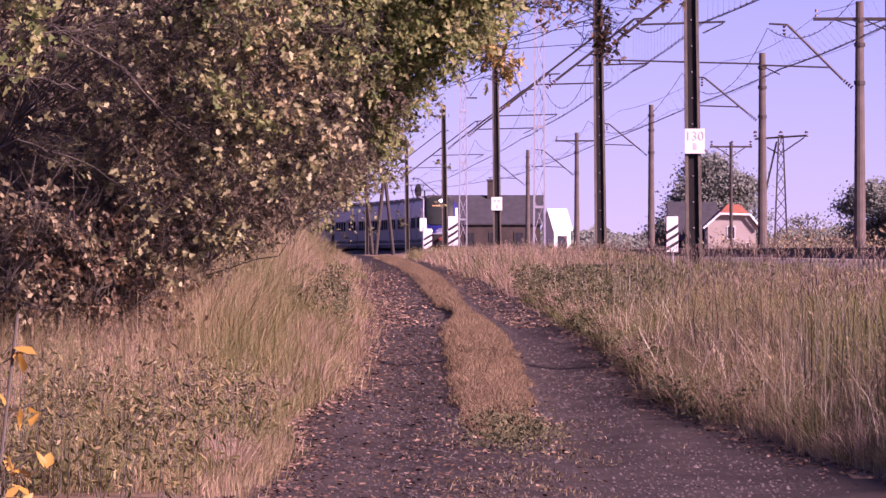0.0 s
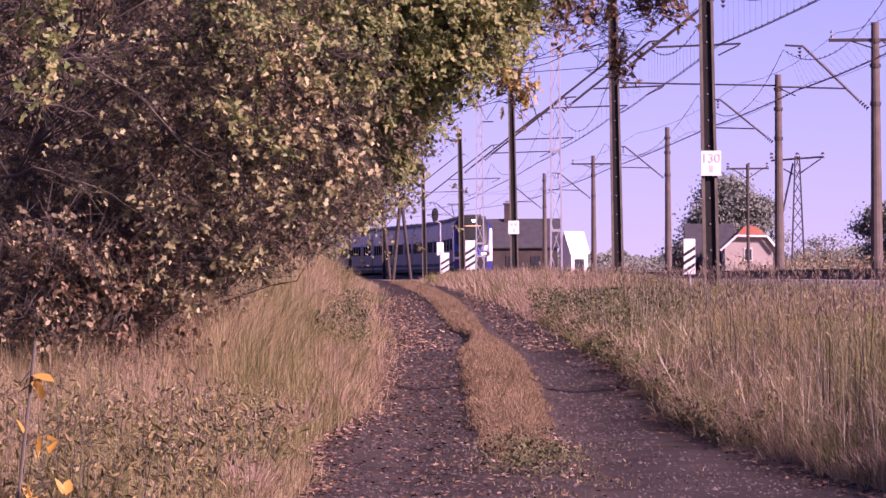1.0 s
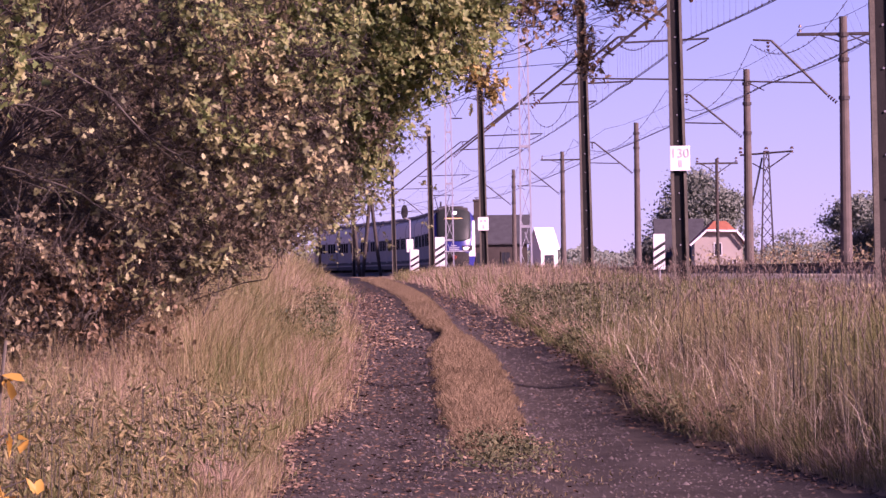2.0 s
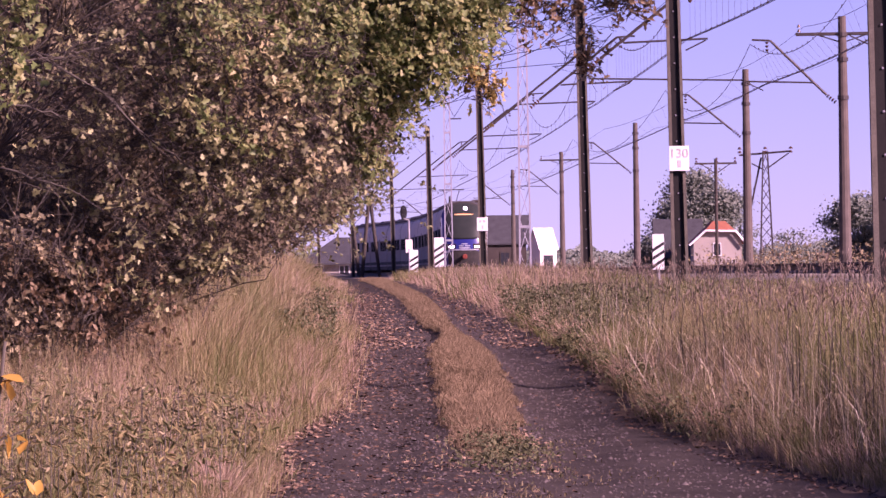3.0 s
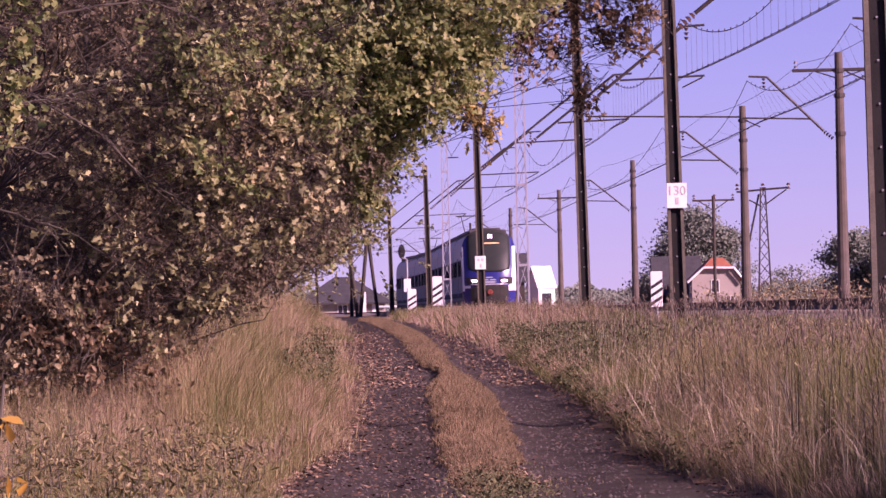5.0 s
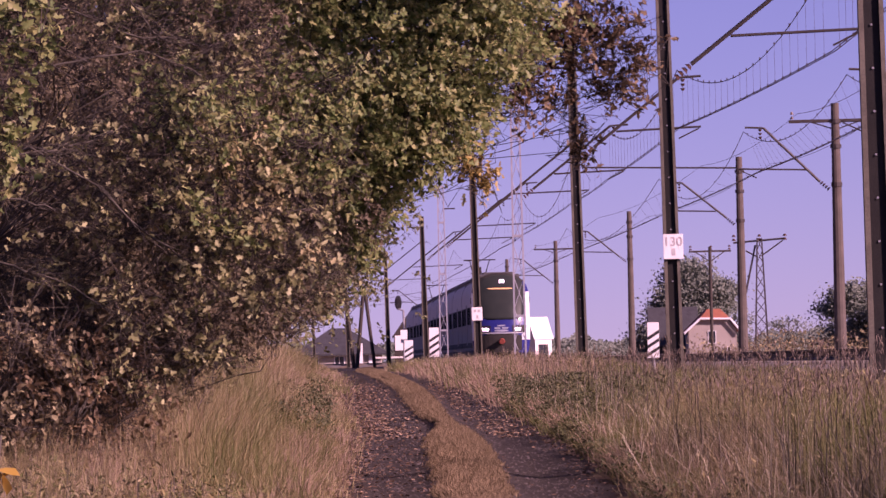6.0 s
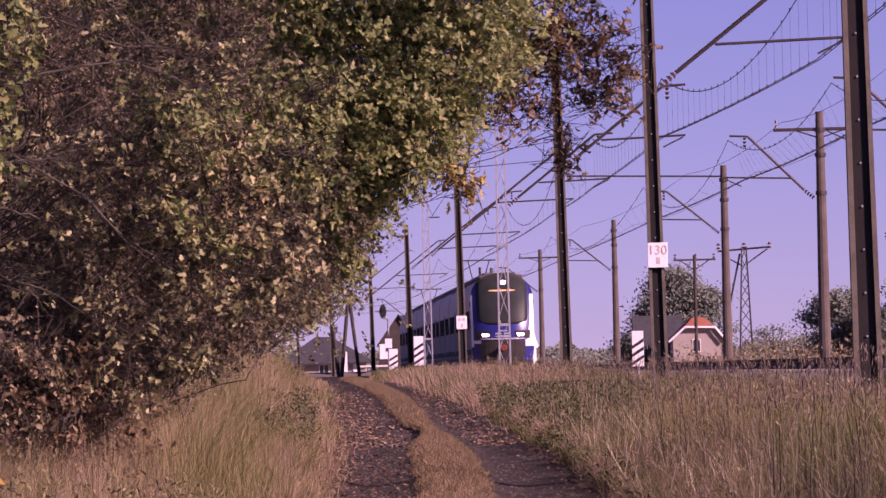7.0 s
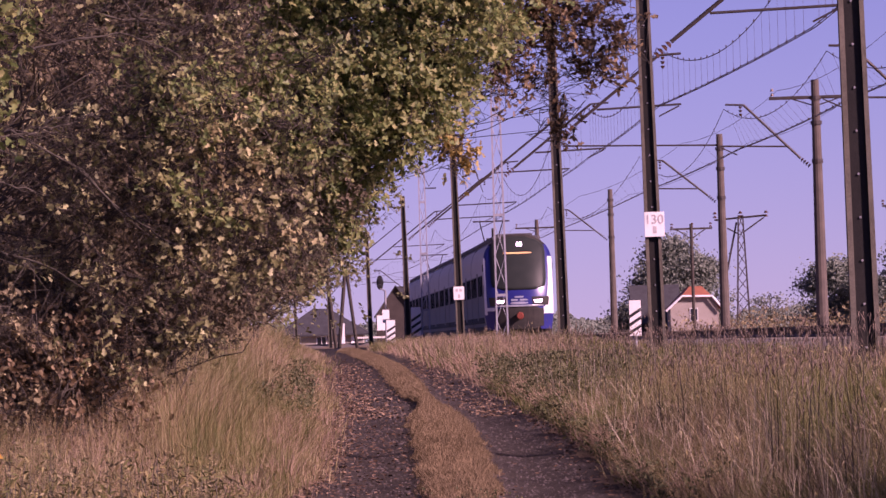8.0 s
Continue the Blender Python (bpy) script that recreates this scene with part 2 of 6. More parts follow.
def steel_mast(x, y, height, wide=0.30):
    reach = float(track_x(y)) - x + STAGGER.get(y, 0.0)
    z0 = float(ground_z(x, y)) - 0.1
    h = height + RAIL_Z - z0
    m = thing("catenary_mast", (x, y, z0), "dark steel catenary mast of two bolted channels beside the railway", "catenary mast", "near row of masts")
    lean = -0.012 * h
    for sgn in (-1, 1):
        bm = bmesh.new()
        w0, w1 = wide / 2, wide / 2 * 0.72
        vs = []
        for zz, w, o in ((0, w0, 0), (h, w1, lean)):
            for px, py in ((sgn * w + o, -0.09), (sgn * w + o, 0.09), (sgn * (w - 0.05) + o, 0.09), (sgn * (w - 0.05) + o, 0.07),
                           (sgn * (w - 0.012) + o, 0.07), (sgn * (w - 0.012) + o, -0.07), (sgn * (w - 0.05) + o, -0.07), (sgn * (w - 0.05) + o, -0.09)):
                vs.append(bm.verts.new((px, py, zz)))
        for i in range(8):
            bm.faces.new((vs[i], vs[(i + 1) % 8], vs[8 + (i + 1) % 8], vs[8 + i]))
        bm.faces.new(vs[8:])
        bmesh.ops.recalc_face_normals(bm, faces=bm.faces)
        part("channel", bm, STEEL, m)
        # thin strip whose pale colour stands for light on the flange
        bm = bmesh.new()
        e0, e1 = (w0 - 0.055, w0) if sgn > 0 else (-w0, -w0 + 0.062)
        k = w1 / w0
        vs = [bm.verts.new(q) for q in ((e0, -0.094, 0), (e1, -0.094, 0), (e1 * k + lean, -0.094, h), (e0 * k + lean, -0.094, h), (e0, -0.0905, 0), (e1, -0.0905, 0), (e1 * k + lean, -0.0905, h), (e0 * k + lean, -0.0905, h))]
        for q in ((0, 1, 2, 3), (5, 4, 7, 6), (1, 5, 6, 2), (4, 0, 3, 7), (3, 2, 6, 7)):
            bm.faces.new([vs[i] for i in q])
        part("flange", bm, STEEL_PALE, m, "pale flange, the light on it put into its colour")
    # plates between the channels, with bolts
    bm = bmesh.new()
    v = [bm.verts.new(p) for p in ((-w0 + 0.055, -0.045, 0), (w0 - 0.055, -0.045, 0), (w1 - 0.045 + lean, -0.045, h), (-w1 + 0.045 + lean, -0.045, h),
                                    (-w0 + 0.055, 0.045, 0), (w0 - 0.055, 0.045, 0), (w1 - 0.045 + lean, 0.045, h), (-w1 + 0.045 + lean, 0.045, h))]
    for q in ((0, 1, 2, 3), (5, 4, 7, 6), (1, 5, 6, 2), (4, 0, 3, 7), (3, 2, 6, 7)):
        bm.faces.new([v[i] for i in q])
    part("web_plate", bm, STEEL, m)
    if y < 170:
        for k in range(int(h / 0.46)):
            zz = 0.5 + k * 0.46
            bm = bmesh.new()
            rod(bm, (lean * zz / h, -0.044, zz), (lean * zz / h, -0.064, zz), 0.016, 0.012, 6)
            part("bolt", bm, GALV, m)
    part("foot", bars((-0.3, 0.3, -0.3, 0.3, -0.3, 0.12, 0.04)), CONCRETE, m)
    cantilever(m, (w1 + lean * 0.62, 4.87 + RAIL_Z - z0), reach - 0.1, reach, 1, 0.76 * reach)
    part("top_bracket", rods(((lean, 0, h - 0.55), (-0.75 + lean, 0, h - 0.5), 0.03)), TUBE, m)
    return m


def lattice_mast(x, y, height):
    reach = track_x(y) - x
    z0 = float(ground_z(x, y)) - 0.1
    h = height + RAIL_Z - z0
    m = thing("lattice_mast", (x, y, z0), "slender pale lattice steel mast beside the railway", "lattice mast", "lattice masts")
    w0, w1 = 0.17, 0.12
    for sx_ in (-1, 1):
        for sy_ in (-1, 1):
            part("leg", rods(((sx_ * w0, sy_ * w0, 0), (sx_ * w1, sy_ * w1, h), 0.036), sides=4), LATTICE, m)
    n = 9
    for k in range(n):
        za, zb = h * k / n, h * (k + 1) / n
        wa, wb = w0 + (w1 - w0) * k / n, w0 + (w1 - w0) * (k + 1) / n
        for sy_ in (-1, 1):
            s = 1 if (k + (sy_ > 0)) % 2 else -1
            part("brace", rods(((-s * wa, sy_ * wa, za), (s * wb, sy_ * wb, zb), 0.011), sides=4), LATTICE, m)
            part("brace", rods(((sy_ * wa, -s * wa, za), (sy_ * wb, s * wb, zb), 0.011), sides=4), LATTICE, m)
    for zz in (1.75, 2.3 + 1.9, h - 1.6, h - 0.05):
        w = w0 + (w1 - w0) * zz / h + 0.02
        part("collar", bars((-w, w, -w, w, zz - 0.04, zz + 0.04)), LATTICE, m)
    cantilever(m, (w1 + 0.02, 4.92 + RAIL_Z - z0), reach - 0.1, reach, 1, 0.76 * reach)
    part("top_bracket", rods(((0.1, 0, h - 1.0), (0.62, 0, h - 1.0), 0.03)), TUBE, m)
    return m


def concrete_mast(x, y, height, cross=False):
    z0 = float(ground_z(x, y)) - 0.1
    h = height + RAIL_Z - z0
    m = thing("concrete_mast", (x, y, z0), "tapered concrete catenary mast beyond the second railway track", "concrete mast", "far row of masts")
    bm = bmesh.new()
    rod(bm, (0, 0, 0), (0, 0, h), 0.19, 0.12, 12)
    part("shaft", bm, CONCRETE, m)
    for zz in (h - 0.55, h - 1.3, 5.0 + RAIL_Z - z0):
        bm = bmesh.new()
        rod(bm, (0, 0, zz - 0.06), (0, 0, zz + 0.06), 0.17, 0.17, 12)
        part("clamp", bm, TUBE, m)
    cantilever(m, (-0.14, 4.85 + RAIL_Z - z0), 1.95, -2.4, -1, 1.9 if y < 200 else 1.62)
    if y == 234:
        part("span_tube", rods(((0.1, 0, h - 0.42), (-5.9, 0, h - 0.26), 0.032), sides=6), TUBE, m)
    if cross:
        part("crossarm", bars((-1.4, 1.4, -0.04, 0.04, h - 0.58, h - 0.48, 0.01)), TUBE, m)
        part("crossarm_brace", rods(((-0.75, 0, h - 0.55), (0, 0, h - 0.8), 0.02), ((0.75, 0, h - 0.55), (0, 0, h - 0.8), 0.02)), TUBE, m)
        for px in (-1.3, 1.3):
            bm = bmesh.new()
            sheds(bm, (px, 0, h - 0.48), (px, 0, h - 0.2), 0.06, 2)
            part("insulator", bm, PORCELAIN, m)
    return m


CONCRETE_MASTS = [(150, 7.5, False, 6.75), (187, 7.45, True, 6.75), (234, 7.4, False, 7.0), (319, 7.45, False, 7.2), (402, 7.6, True, 6.87), (464, 7.5, False, 5.9), (560, 7.5, False, 6.5)]


def overhead_line(offset, supports, contact, top, stagger, shift=0.0):
    """Contact wires, sagging messenger and droppers, from support to support."""
    line = tagged(new("overhead_line"), "tarnished contact wires hung by droppers from a sagging messenger", "overhead line", "overhead lines")
    cu = bpy.data.curves.new("wires", 'CURVE')
    cu.dimensions, cu.bevel_depth, cu.bevel_resolution = '3D', 0.011, 0
    dr = bpy.data.curves.new("droppers", 'CURVE')
    dr.dimensions, dr.bevel_depth, dr.bevel_resolution = '3D', 0.0025, 0

    def add(curve, pts):
        s = curve.splines.new('POLY')
        s.points.add(len(pts) - 1)
        for q, p in zip(s.points, pts):
            q.co = (*p, 1)

    clips = bmesh.new()
    for a, b in zip(supports, supports[1:]):
        n = max(6, int((b - a) / (1.8 if a < 180 else 4.5)))
        sag = min(1.35, 0.0006 * (b - a) ** 2)
        mess, con = [], []
        for i in range(n + 1):
            u = i / n
            y = a + (b - a) * u
            za = top - 4 * sag * u * (1 - u)
            x = (track_x(a) + stagger.get(a, 0)) * (1 - u) + (track_x(b) + stagger.get(b, 0)) * u + offset
            mess.append((x + shift, y, za))
            ca, cb = CONTACT.get(a, contact), CONTACT.get(b, contact)
            con.append((x, y, ca * (1 - u) + cb * u - 0.06 * 4 * u * (1 - u)))
            if 0 < i < n:
                add(dr, [mess[-1], con[-1]])
                if a < 300:
                    for w in (mess[-1], con[-1]):
                        box(clips, w[0] - 0.012, w[0] + 0.012, w[1] - 0.03, w[1] + 0.03, w[2] - 0.01, w[2] + 0.05)
        fine = max(n, 16)
        line_x = [(track_x(e) + stagger.get(e, 0)) + offset + shift for e in (a, b)]
        add(cu, [(line_x[0] + (line_x[1] - line_x[0]) * i / fine, a + (b - a) * i / fine, top - 4 * sag * (i / fine) * (1 - i / fine)) for i in range(fine + 1)])
        for side in (-0.03, 0.03):
            add(cu, [(p[0] + side, p[1], p[2]) for p in con])
    cu.materials.append(WIRE), dr.materials.append(WIRE)
    w, d = new("wire", cu), new("dropper", dr)
    w.parent = d.parent = line
    tagged(d, kind="stuff")
    tagged(part("dropper_clip", clips, WIRE, line), kind="stuff")


def feeder_lines():
    """Thin lines between the concrete masts' crossarms."""
    line = tagged(new("feeder_line"), "thin slack feeder wire strung along the concrete masts", "feeder line")
    cu = bpy.data.curves.new("feeder", 'CURVE')
    cu.dimensions, cu.bevel_depth, cu.bevel_resolution = '3D', 0.008, 0
    stops = [(100, 9.6)] + [(y, RAIL_Z + h - 0.3) for y, h, c, dx in CONCRETE_MASTS]
    for (a, za), (b, zb) in zip(stops, stops[1:]):
        for dx in (-1.3, 1.3):
            s = cu.splines.new('POLY')
            s.points.add(12)
            for i, q in enumerate(s.points):
                u = i / 12
                y = a + (b - a) * u
                q.co = (track_x(y) + 6.9 + dx, y, za + (zb - za) * u - 1.2 * u * (1 - u), 1)
    cu.materials.append(WIRE)
    new("feeder_wire", cu).parent = line


rails()
for y, h, x in MASTS:
    steel_mast(x, y, h, 0.30 if y > 80 else 0.31)
for y, h, x in LATTICES:
    lattice_mast(x, y, h)
for y, h, c, dx in CONCRETE_MASTS:
    concrete_mast(track_x(y) + dx, y, h, c)
overhead_line(0.0, [30, 66, 110, 152, 190, 216, 270, 300, 390, 480, 560, 640], 7.45, 9.0, STAGGER)
overhead_line(4.4, [60, 105, 150, 187, 234, 319, 402, 464, 560, 640], 7.48, 8.7, {}, -0.42)
feeder_lines()


# ---------- the train ----------
T_WHITE = mat("train_white_paint", (0.62, 0.63, 0.66), (0.74, 0.75, 0.78), 0.8, 0.3, 0, 0.01, spec=0.5)
T_GREY = mat("train_grey_paint", (0.27, 0.26, 0.235), (0.34, 0.33, 0.30), 0.8, 0.8, 0, 0.01, spec=0.1)
T_LIGHT = mat("train_pale_grey_paint", (0.62, 0.60, 0.55), (0.73, 0.705, 0.65), 0.8, 0.8, 0, 0.01, spec=0.1)
T_BLUE = mat("train_blue_paint", (0.015, 0.018, 0.13), (0.026, 0.032, 0.20), 0.8, 0.3, 0, 0.01, spec=0.5)
T_ROOF = mat("train_roof_grey", (0.04, 0.04, 0.045), (0.09, 0.09, 0.095), 1.5, 0.7, 0, 0.1)
T_DARK = mat("train_underframe", (0.012, 0.011, 0.011), (0.04, 0.035, 0.03), 3, 0.8, 0, 0.2)
T_GLASS = mat("train_tinted_glass", (0.022, 0.028, 0.027), (0.032, 0.038, 0.036), 2, 0.42, 0, 0, spec=0.12)
T_PANE = mat("train_side_glass", (0.008, 0.008, 0.009), (0.014, 0.014, 0.015), 2, 0.5, 0, 0, spec=0.0)
T_RED = mat("red_orange_coupler_paint", (0.16, 0.03, 0.018), (0.24, 0.05, 0.026), 6, 0.5, 0, 0.05)
T_SILVER = mat("silver_badge", (0.5, 0.5, 0.52), (0.62, 0.62, 0.64), 6, 0.3, 0.6, 0)
LAMP_ON = glow("lit_headlamp", (1.0, 0.97, 0.95), 6.0)
AMBER = glow("amber_display", (0.9, 0.5, 0.2), 0.12)

HALF = 1.41


def half_width(z):
    """Half the body's width at a height: upright sides drawn in under a rounded roof."""
    if z < 0.9:
        return HALF - 0.10 * (0.9 - z) / 0.6
    if z < 3.0:
        return HALF
    return HALF * math.sqrt(max(0.0, 1 - ((z - 3.0) / 1.28) ** 2.6))


def nose_y(x, z):
    """How far the nose lies behind its foremost point."""
    return 0.50 * (abs(x) / HALF) ** 2.6 + 1.25 * (max(0.0, z - 1.3) / 2.9) ** 1.7 + 0.12 * max(0.0, 1.2 - z)


def nose_patch(z0, z1, spread, proud, nu=14, nv=16):
    """A patch of the nose: spread(v) gives the half width at v from 0 to 1."""
    bm = bmesh.new()
    rows = []
    for j in range(nv + 1):
        z = z0 + (z1 - z0) * j / nv
        w = spread(j / nv, z)
        a = w[0] if isinstance(w, tuple) else -w
        b = w[1] if isinstance(w, tuple) else w
        rows.append([bm.verts.new((a + (b - a) * i / nu, nose_y(a + (b - a) * i / nu, z) - proud, z)) for i in range(nu + 1)])
    for r, q in zip(rows, rows[1:]):
        for i in range(nu):
            bm.faces.new((r[i], r[i + 1], q[i + 1], q[i]))
    # a rim that gives the patch its depth
    edge = rows[0] + [r[-1] for r in rows[1:]] + rows[-1][-2::-1] + [r[0] for r in rows[-2:0:-1]]
    back = [bm.verts.new((v.co.x, v.co.y + proud + 0.05, v.co.z)) for v in edge]
    for i in range(len(edge)):
        k = (i + 1) % len(edge)
        bm.faces.new((edge[i], back[i], back[k], edge[k]))
    return bm


def rounded(full, power=5.0):
    return lambda v, z: full * max(0.02, 1 - abs(2 * v - 1) ** power) ** (1 / power)


def train_nose(train):
    part("nose_shell", nose_patch(0.75, 4.24, lambda v, z: max(half_width(z), 0.05), 0.0, 18, 26), T_BLUE, train, "blue nose shell", True)
    part("windscreen", nose_patch(1.95, 4.16, lambda v, z: min(half_width(z) - 0.10, 1.14) * max(0.02, 1 - abs(2 * v - 1) ** 7) ** (1 / 7), 0.02), T_GLASS, train, "wide dark windscreen", True)
    part("roof_cowl", nose_patch(3.80, 4.245, lambda v, z: max(half_width(z) - 0.005, 0.05), 0.008, 14, 6), T_DARK, train, "black cowl over the windscreen", True)
    part("destination_display", nose_patch(3.44, 3.51, rounded(0.6, 9), 0.03, 8, 3), AMBER, train, "amber destination strip")
    part("top_lamp", nose_patch(3.76, 3.92, lambda v, z: (-0.02, 0.2), 0.05, 4, 3), LAMP_ON, train, "lit square top lamp")
    for s in (-1, 1):
        part("headlamp", nose_patch(1.41, 1.53, lambda v, z, s=s: tuple(sorted((s * (0.66 - 0.05 * v), s * (0.90 + 0.07 * v)))), 0.035, 4, 4), LAMP_ON, train, "lit headlamp")
        part("lamp_surround", nose_patch(1.30, 1.66, lambda v, z, s=s: tuple(sorted((s * (0.56 - 0.04 * v), s * (1.20 + 0.04 * v)))), 0.018, 4, 4), T_DARK, train)
        # right band drawn wide as the lit corner, left one thinned for its shade
        part("corner_band", nose_patch(0.95, 3.3, lambda v, z, s=s: tuple(sorted((s * ((1.24 if s > 0 else 1.345) - (0.26 if s > 0 else 0.05) * (1 - v) ** 3), s * (HALF + 0.002)))), 0.012, 3, 12), T_WHITE, train, "white corner band")
        part("lower_skirt", nose_patch(0.32, 0.92, lambda v, z, s=s: tuple(sorted((s * 0.86, s * (half_width(z))))), 0.01, 5, 5), T_BLUE, train)
    for s in (-1, 1):
        part("bumper_band", nose_patch(1.10, 1.24, lambda v, z, s=s: tuple(sorted((s * 1.0, s * 1.37))), 0.03, 6, 3), T_WHITE, train, "white band below the headlamp")
    part("coupler_bay", nose_patch(0.34, 1.26, rounded(1.0, 9), 0.022, 10, 8), T_DARK, train, "black coupler recess")
    part("badge", nose_patch(1.62, 1.69, rounded(0.2, 8), 0.03, 6, 3), T_SILVER, train)
    part("nose_panel", nose_patch(1.36, 1.46, rounded(0.36, 6), 0.022, 6, 3), T_SILVER, train)
    bm = bmesh.new()
    rod(bm, (0, 0.35, 0.88), (0, -0.28, 0.88), 0.11, 0.14, 12)
    rod(bm, (0, -0.28, 0.88), (0, -0.36, 0.88), 0.16, 0.12, 14)
    part("coupler", bm, T_RED, train, "red-orange coupler head")
    part("number_bar", nose_patch(1.50, 1.57, lambda v, z: (-0.34, -0.06), 0.026, 4, 2), T_SILVER, train)
    part("number_bar", nose_patch(1.50, 1.57, lambda v, z: (0.02, 0.34), 0.026, 4, 2), T_SILVER, train)
    part("bumper_sill", nose_patch(1.26, 1.33, rounded(1.0, 9), 0.06, 10, 3), T_SILVER, train, "grey sill over the coupler recess")
    for s in (-1, 1):
        part("camera_arm", bars((s * 1.40 - 0.05, s * 1.40 + 0.05, 1.15, 1.35, 2.75, 3.05, 0.03)), T_DARK, train)
    part("wiper", rods(((0.1, 0.20, 1.95), (0.35, 0.38, 2.7), 0.012)), T_DARK, train)


def car_body(y0, y1, first, last):
    """The shell of one car between two distances behind the nose."""
    prof = [(-half_width(z), z) for z in (0.36, 0.6, 0.9, 1.5, 2.2, 3.0, 3.3, 3.6, 3.85, 4.05)]
    prof = prof + [(-x, z) for x, z in reversed(prof)]
    bm = bmesh.new()
    rings = []
    for y in (y0, y1):
        ring = []
        for x, z in prof:
            yy = y + (nose_y(x, z) if first and y == y0 else 0) - (nose_y(x, z) if last and y == y1 else 0)
            ring.append(bm.verts.new((x, yy, z)))
        rings.append(ring)
    n = len(prof)
    for i in range(n):
        bm.faces.new((rings[0][i], rings[1][i], rings[1][(i + 1) % n], rings[0][(i + 1) % n]))
    for r in rings if not first else rings[1:]:
        bm.faces.new(r)
    bmesh.ops.recalc_face_normals(bm, faces=bm.faces)
    return bm


CARS = []


def build_train():
    train = thing("passenger_train", (0, 0, 0), "blue and white electric passenger train with lit headlamps", "train")
    train_nose(train)
    cars, length = 9, 19.1
    for c in range(cars):
        y0, y1 = (0.0 if c == 0 else 0.3), length - (0.3 if c < cars - 1 else 0)
        body = part("car_body", car_body(y0, y1, c == 0, c == cars - 1), T_GREY, train, "car body, pale above the windows and grey below", False)
        body.data.materials.append(T_LIGHT)
        for f in body.data.polygons:
            f.material_index = 1 if 2.55 < f.center.z < 3.9 and abs(f.normal.y) < 0.5 else 0
        CARS.append(body)
        # roof and its gear
        bm = bmesh.new()
        ya, yb = y0 + (1.9 if c == 0 else 0.05), y1 - (1.9 if c == cars - 1 else 0.05)
        box(bm, -1.02, 1.02, ya, yb, 3.98, 4.20, 0.09)
        for k in range(3):
            box(bm, -0.75, 0.75, ya + 1.5 + k * 5.2, ya + 4.6 + k * 5.2, 4.16, 4.32, 0.05)
        part("roof", bm, T_ROOF, body, "dark roof with equipment boxes")
        part("skirt", bars((-1.36, 1.36, y0 + (1.0 if c == 0 else 0), y1, 0.18, 0.5, 0.05)), T_DARK, body)
        for s in (-1, 1):
            part("window_band", bars((s * HALF - 0.012, s * HALF + 0.012, ya + 0.6, yb - 0.4, 1.72, 2.62)), T_GREY, body, "grey band between the windows")
            k0 = ya + 1.0
            for k in range(8):
                if k == 3:
                    continue
                w = bars((s * (HALF + 0.004) - 0.014, s * (HALF + 0.004) + 0.014, k0 + k * 2.05, k0 + k * 2.05 + 1.5, 1.76, 2.58))
                part("window", w, T_PANE, body)
            part("door", bars((s * (HALF + 0.006) - 0.016, s * (HALF + 0.006) + 0.016, k0 + 6.15, k0 + 7.55, 0.75, 2.75)), T_GREY, body, "grey sliding door")
            part("stripe", bars((s * HALF - 0.010, s * HALF + 0.010, ya, yb, 0.62, 0.86)), T_DARK, body, "dark lower stripe")
        if c < cars - 1:
            part("gangway", bars((-1.2, 1.2, y1 - 0.1, y1 + 0.7, 0.6, 3.9, 0.1)), T_DARK, body)
        for yb2 in (y0 + 3.0, y1 - 3.0):
            bm = bmesh.new()
            for yy in (yb2 - 1.2, yb2 + 1.2):
                rod(bm, (-0.8, yy, 0.42), (0.8, yy, 0.42), 0.42, 0.42, 16)
            box(bm, -1.0, 1.0, yb2 - 1.6, yb2 + 1.6, 0.3, 0.6, 0.04)
            part("bogie", bm, T_DARK, body)
    # two raised pantographs
    for yp, body in ((13.9, CARS[1]), (5.4, CARS[7])):
        for s in (-0.45, 0.45):
            part("pantograph_lower_arm", rods(((s * 0.6, yp, 4.25), (s * 0.8, yp + 1.1, 4.75), 0.03)), TUBE, body)
            part("pantograph_upper_arm", rods(((s * 0.8, yp + 1.1, 4.75), (s * 1.2, yp, 5.42), 0.025)), TUBE, body)
        for back in (0.0, 0.3):
            part("pantograph_collector", rods(((-0.85, yp + back, 5.42), (0.85, yp + back, 5.42), 0.03)), TUBE, body)
    part("exhaust_mast", rods(((-0.55, 14, 4.2), (-0.55, 14, 4.75), 0.07)), T_DARK, train)
    return train


TRAIN = build_train()

# ---------- houses and poles beyond the line ----------
# dark bitumen, its tone pushed blue to stand for haze
ROOF_DARK = mat("dark_bitumen_roof", (0.028, 0.029, 0.034), (0.06, 0.062, 0.07), 1.2, 0.9, 0, 0.3)
ROOF_RED = mat("orange_red_tile_roof", (0.26, 0.085, 0.05), (0.40, 0.14, 0.075), 1.2, 0.85, 0, 0.4)
BRICK_DARK = mat("dark_brick", (0.03, 0.024, 0.021), (0.07, 0.055, 0.048), 1.0, 0.9, 0, 0.3, fine=20)
METAL_ROOF = mat("pale_sheet_metal", (0.55, 0.55, 0.56), (0.7, 0.7, 0.71), 0.7, 0.5, 0.1, 0.05)
PLASTER = mat("pale_plaster", (0.60, 0.56, 0.52), (0.76, 0.73, 0.70), 0.7, 0.85, 0, 0.15)
PLASTER_PINK = mat("greyish_plaster", (0.27, 0.245, 0.215), (0.38, 0.345, 0.305), 0.5, 0.85, 0, 0.2)
H_GLASS = pane_mat("house_window_glass", (0.02, 0.022, 0.026))


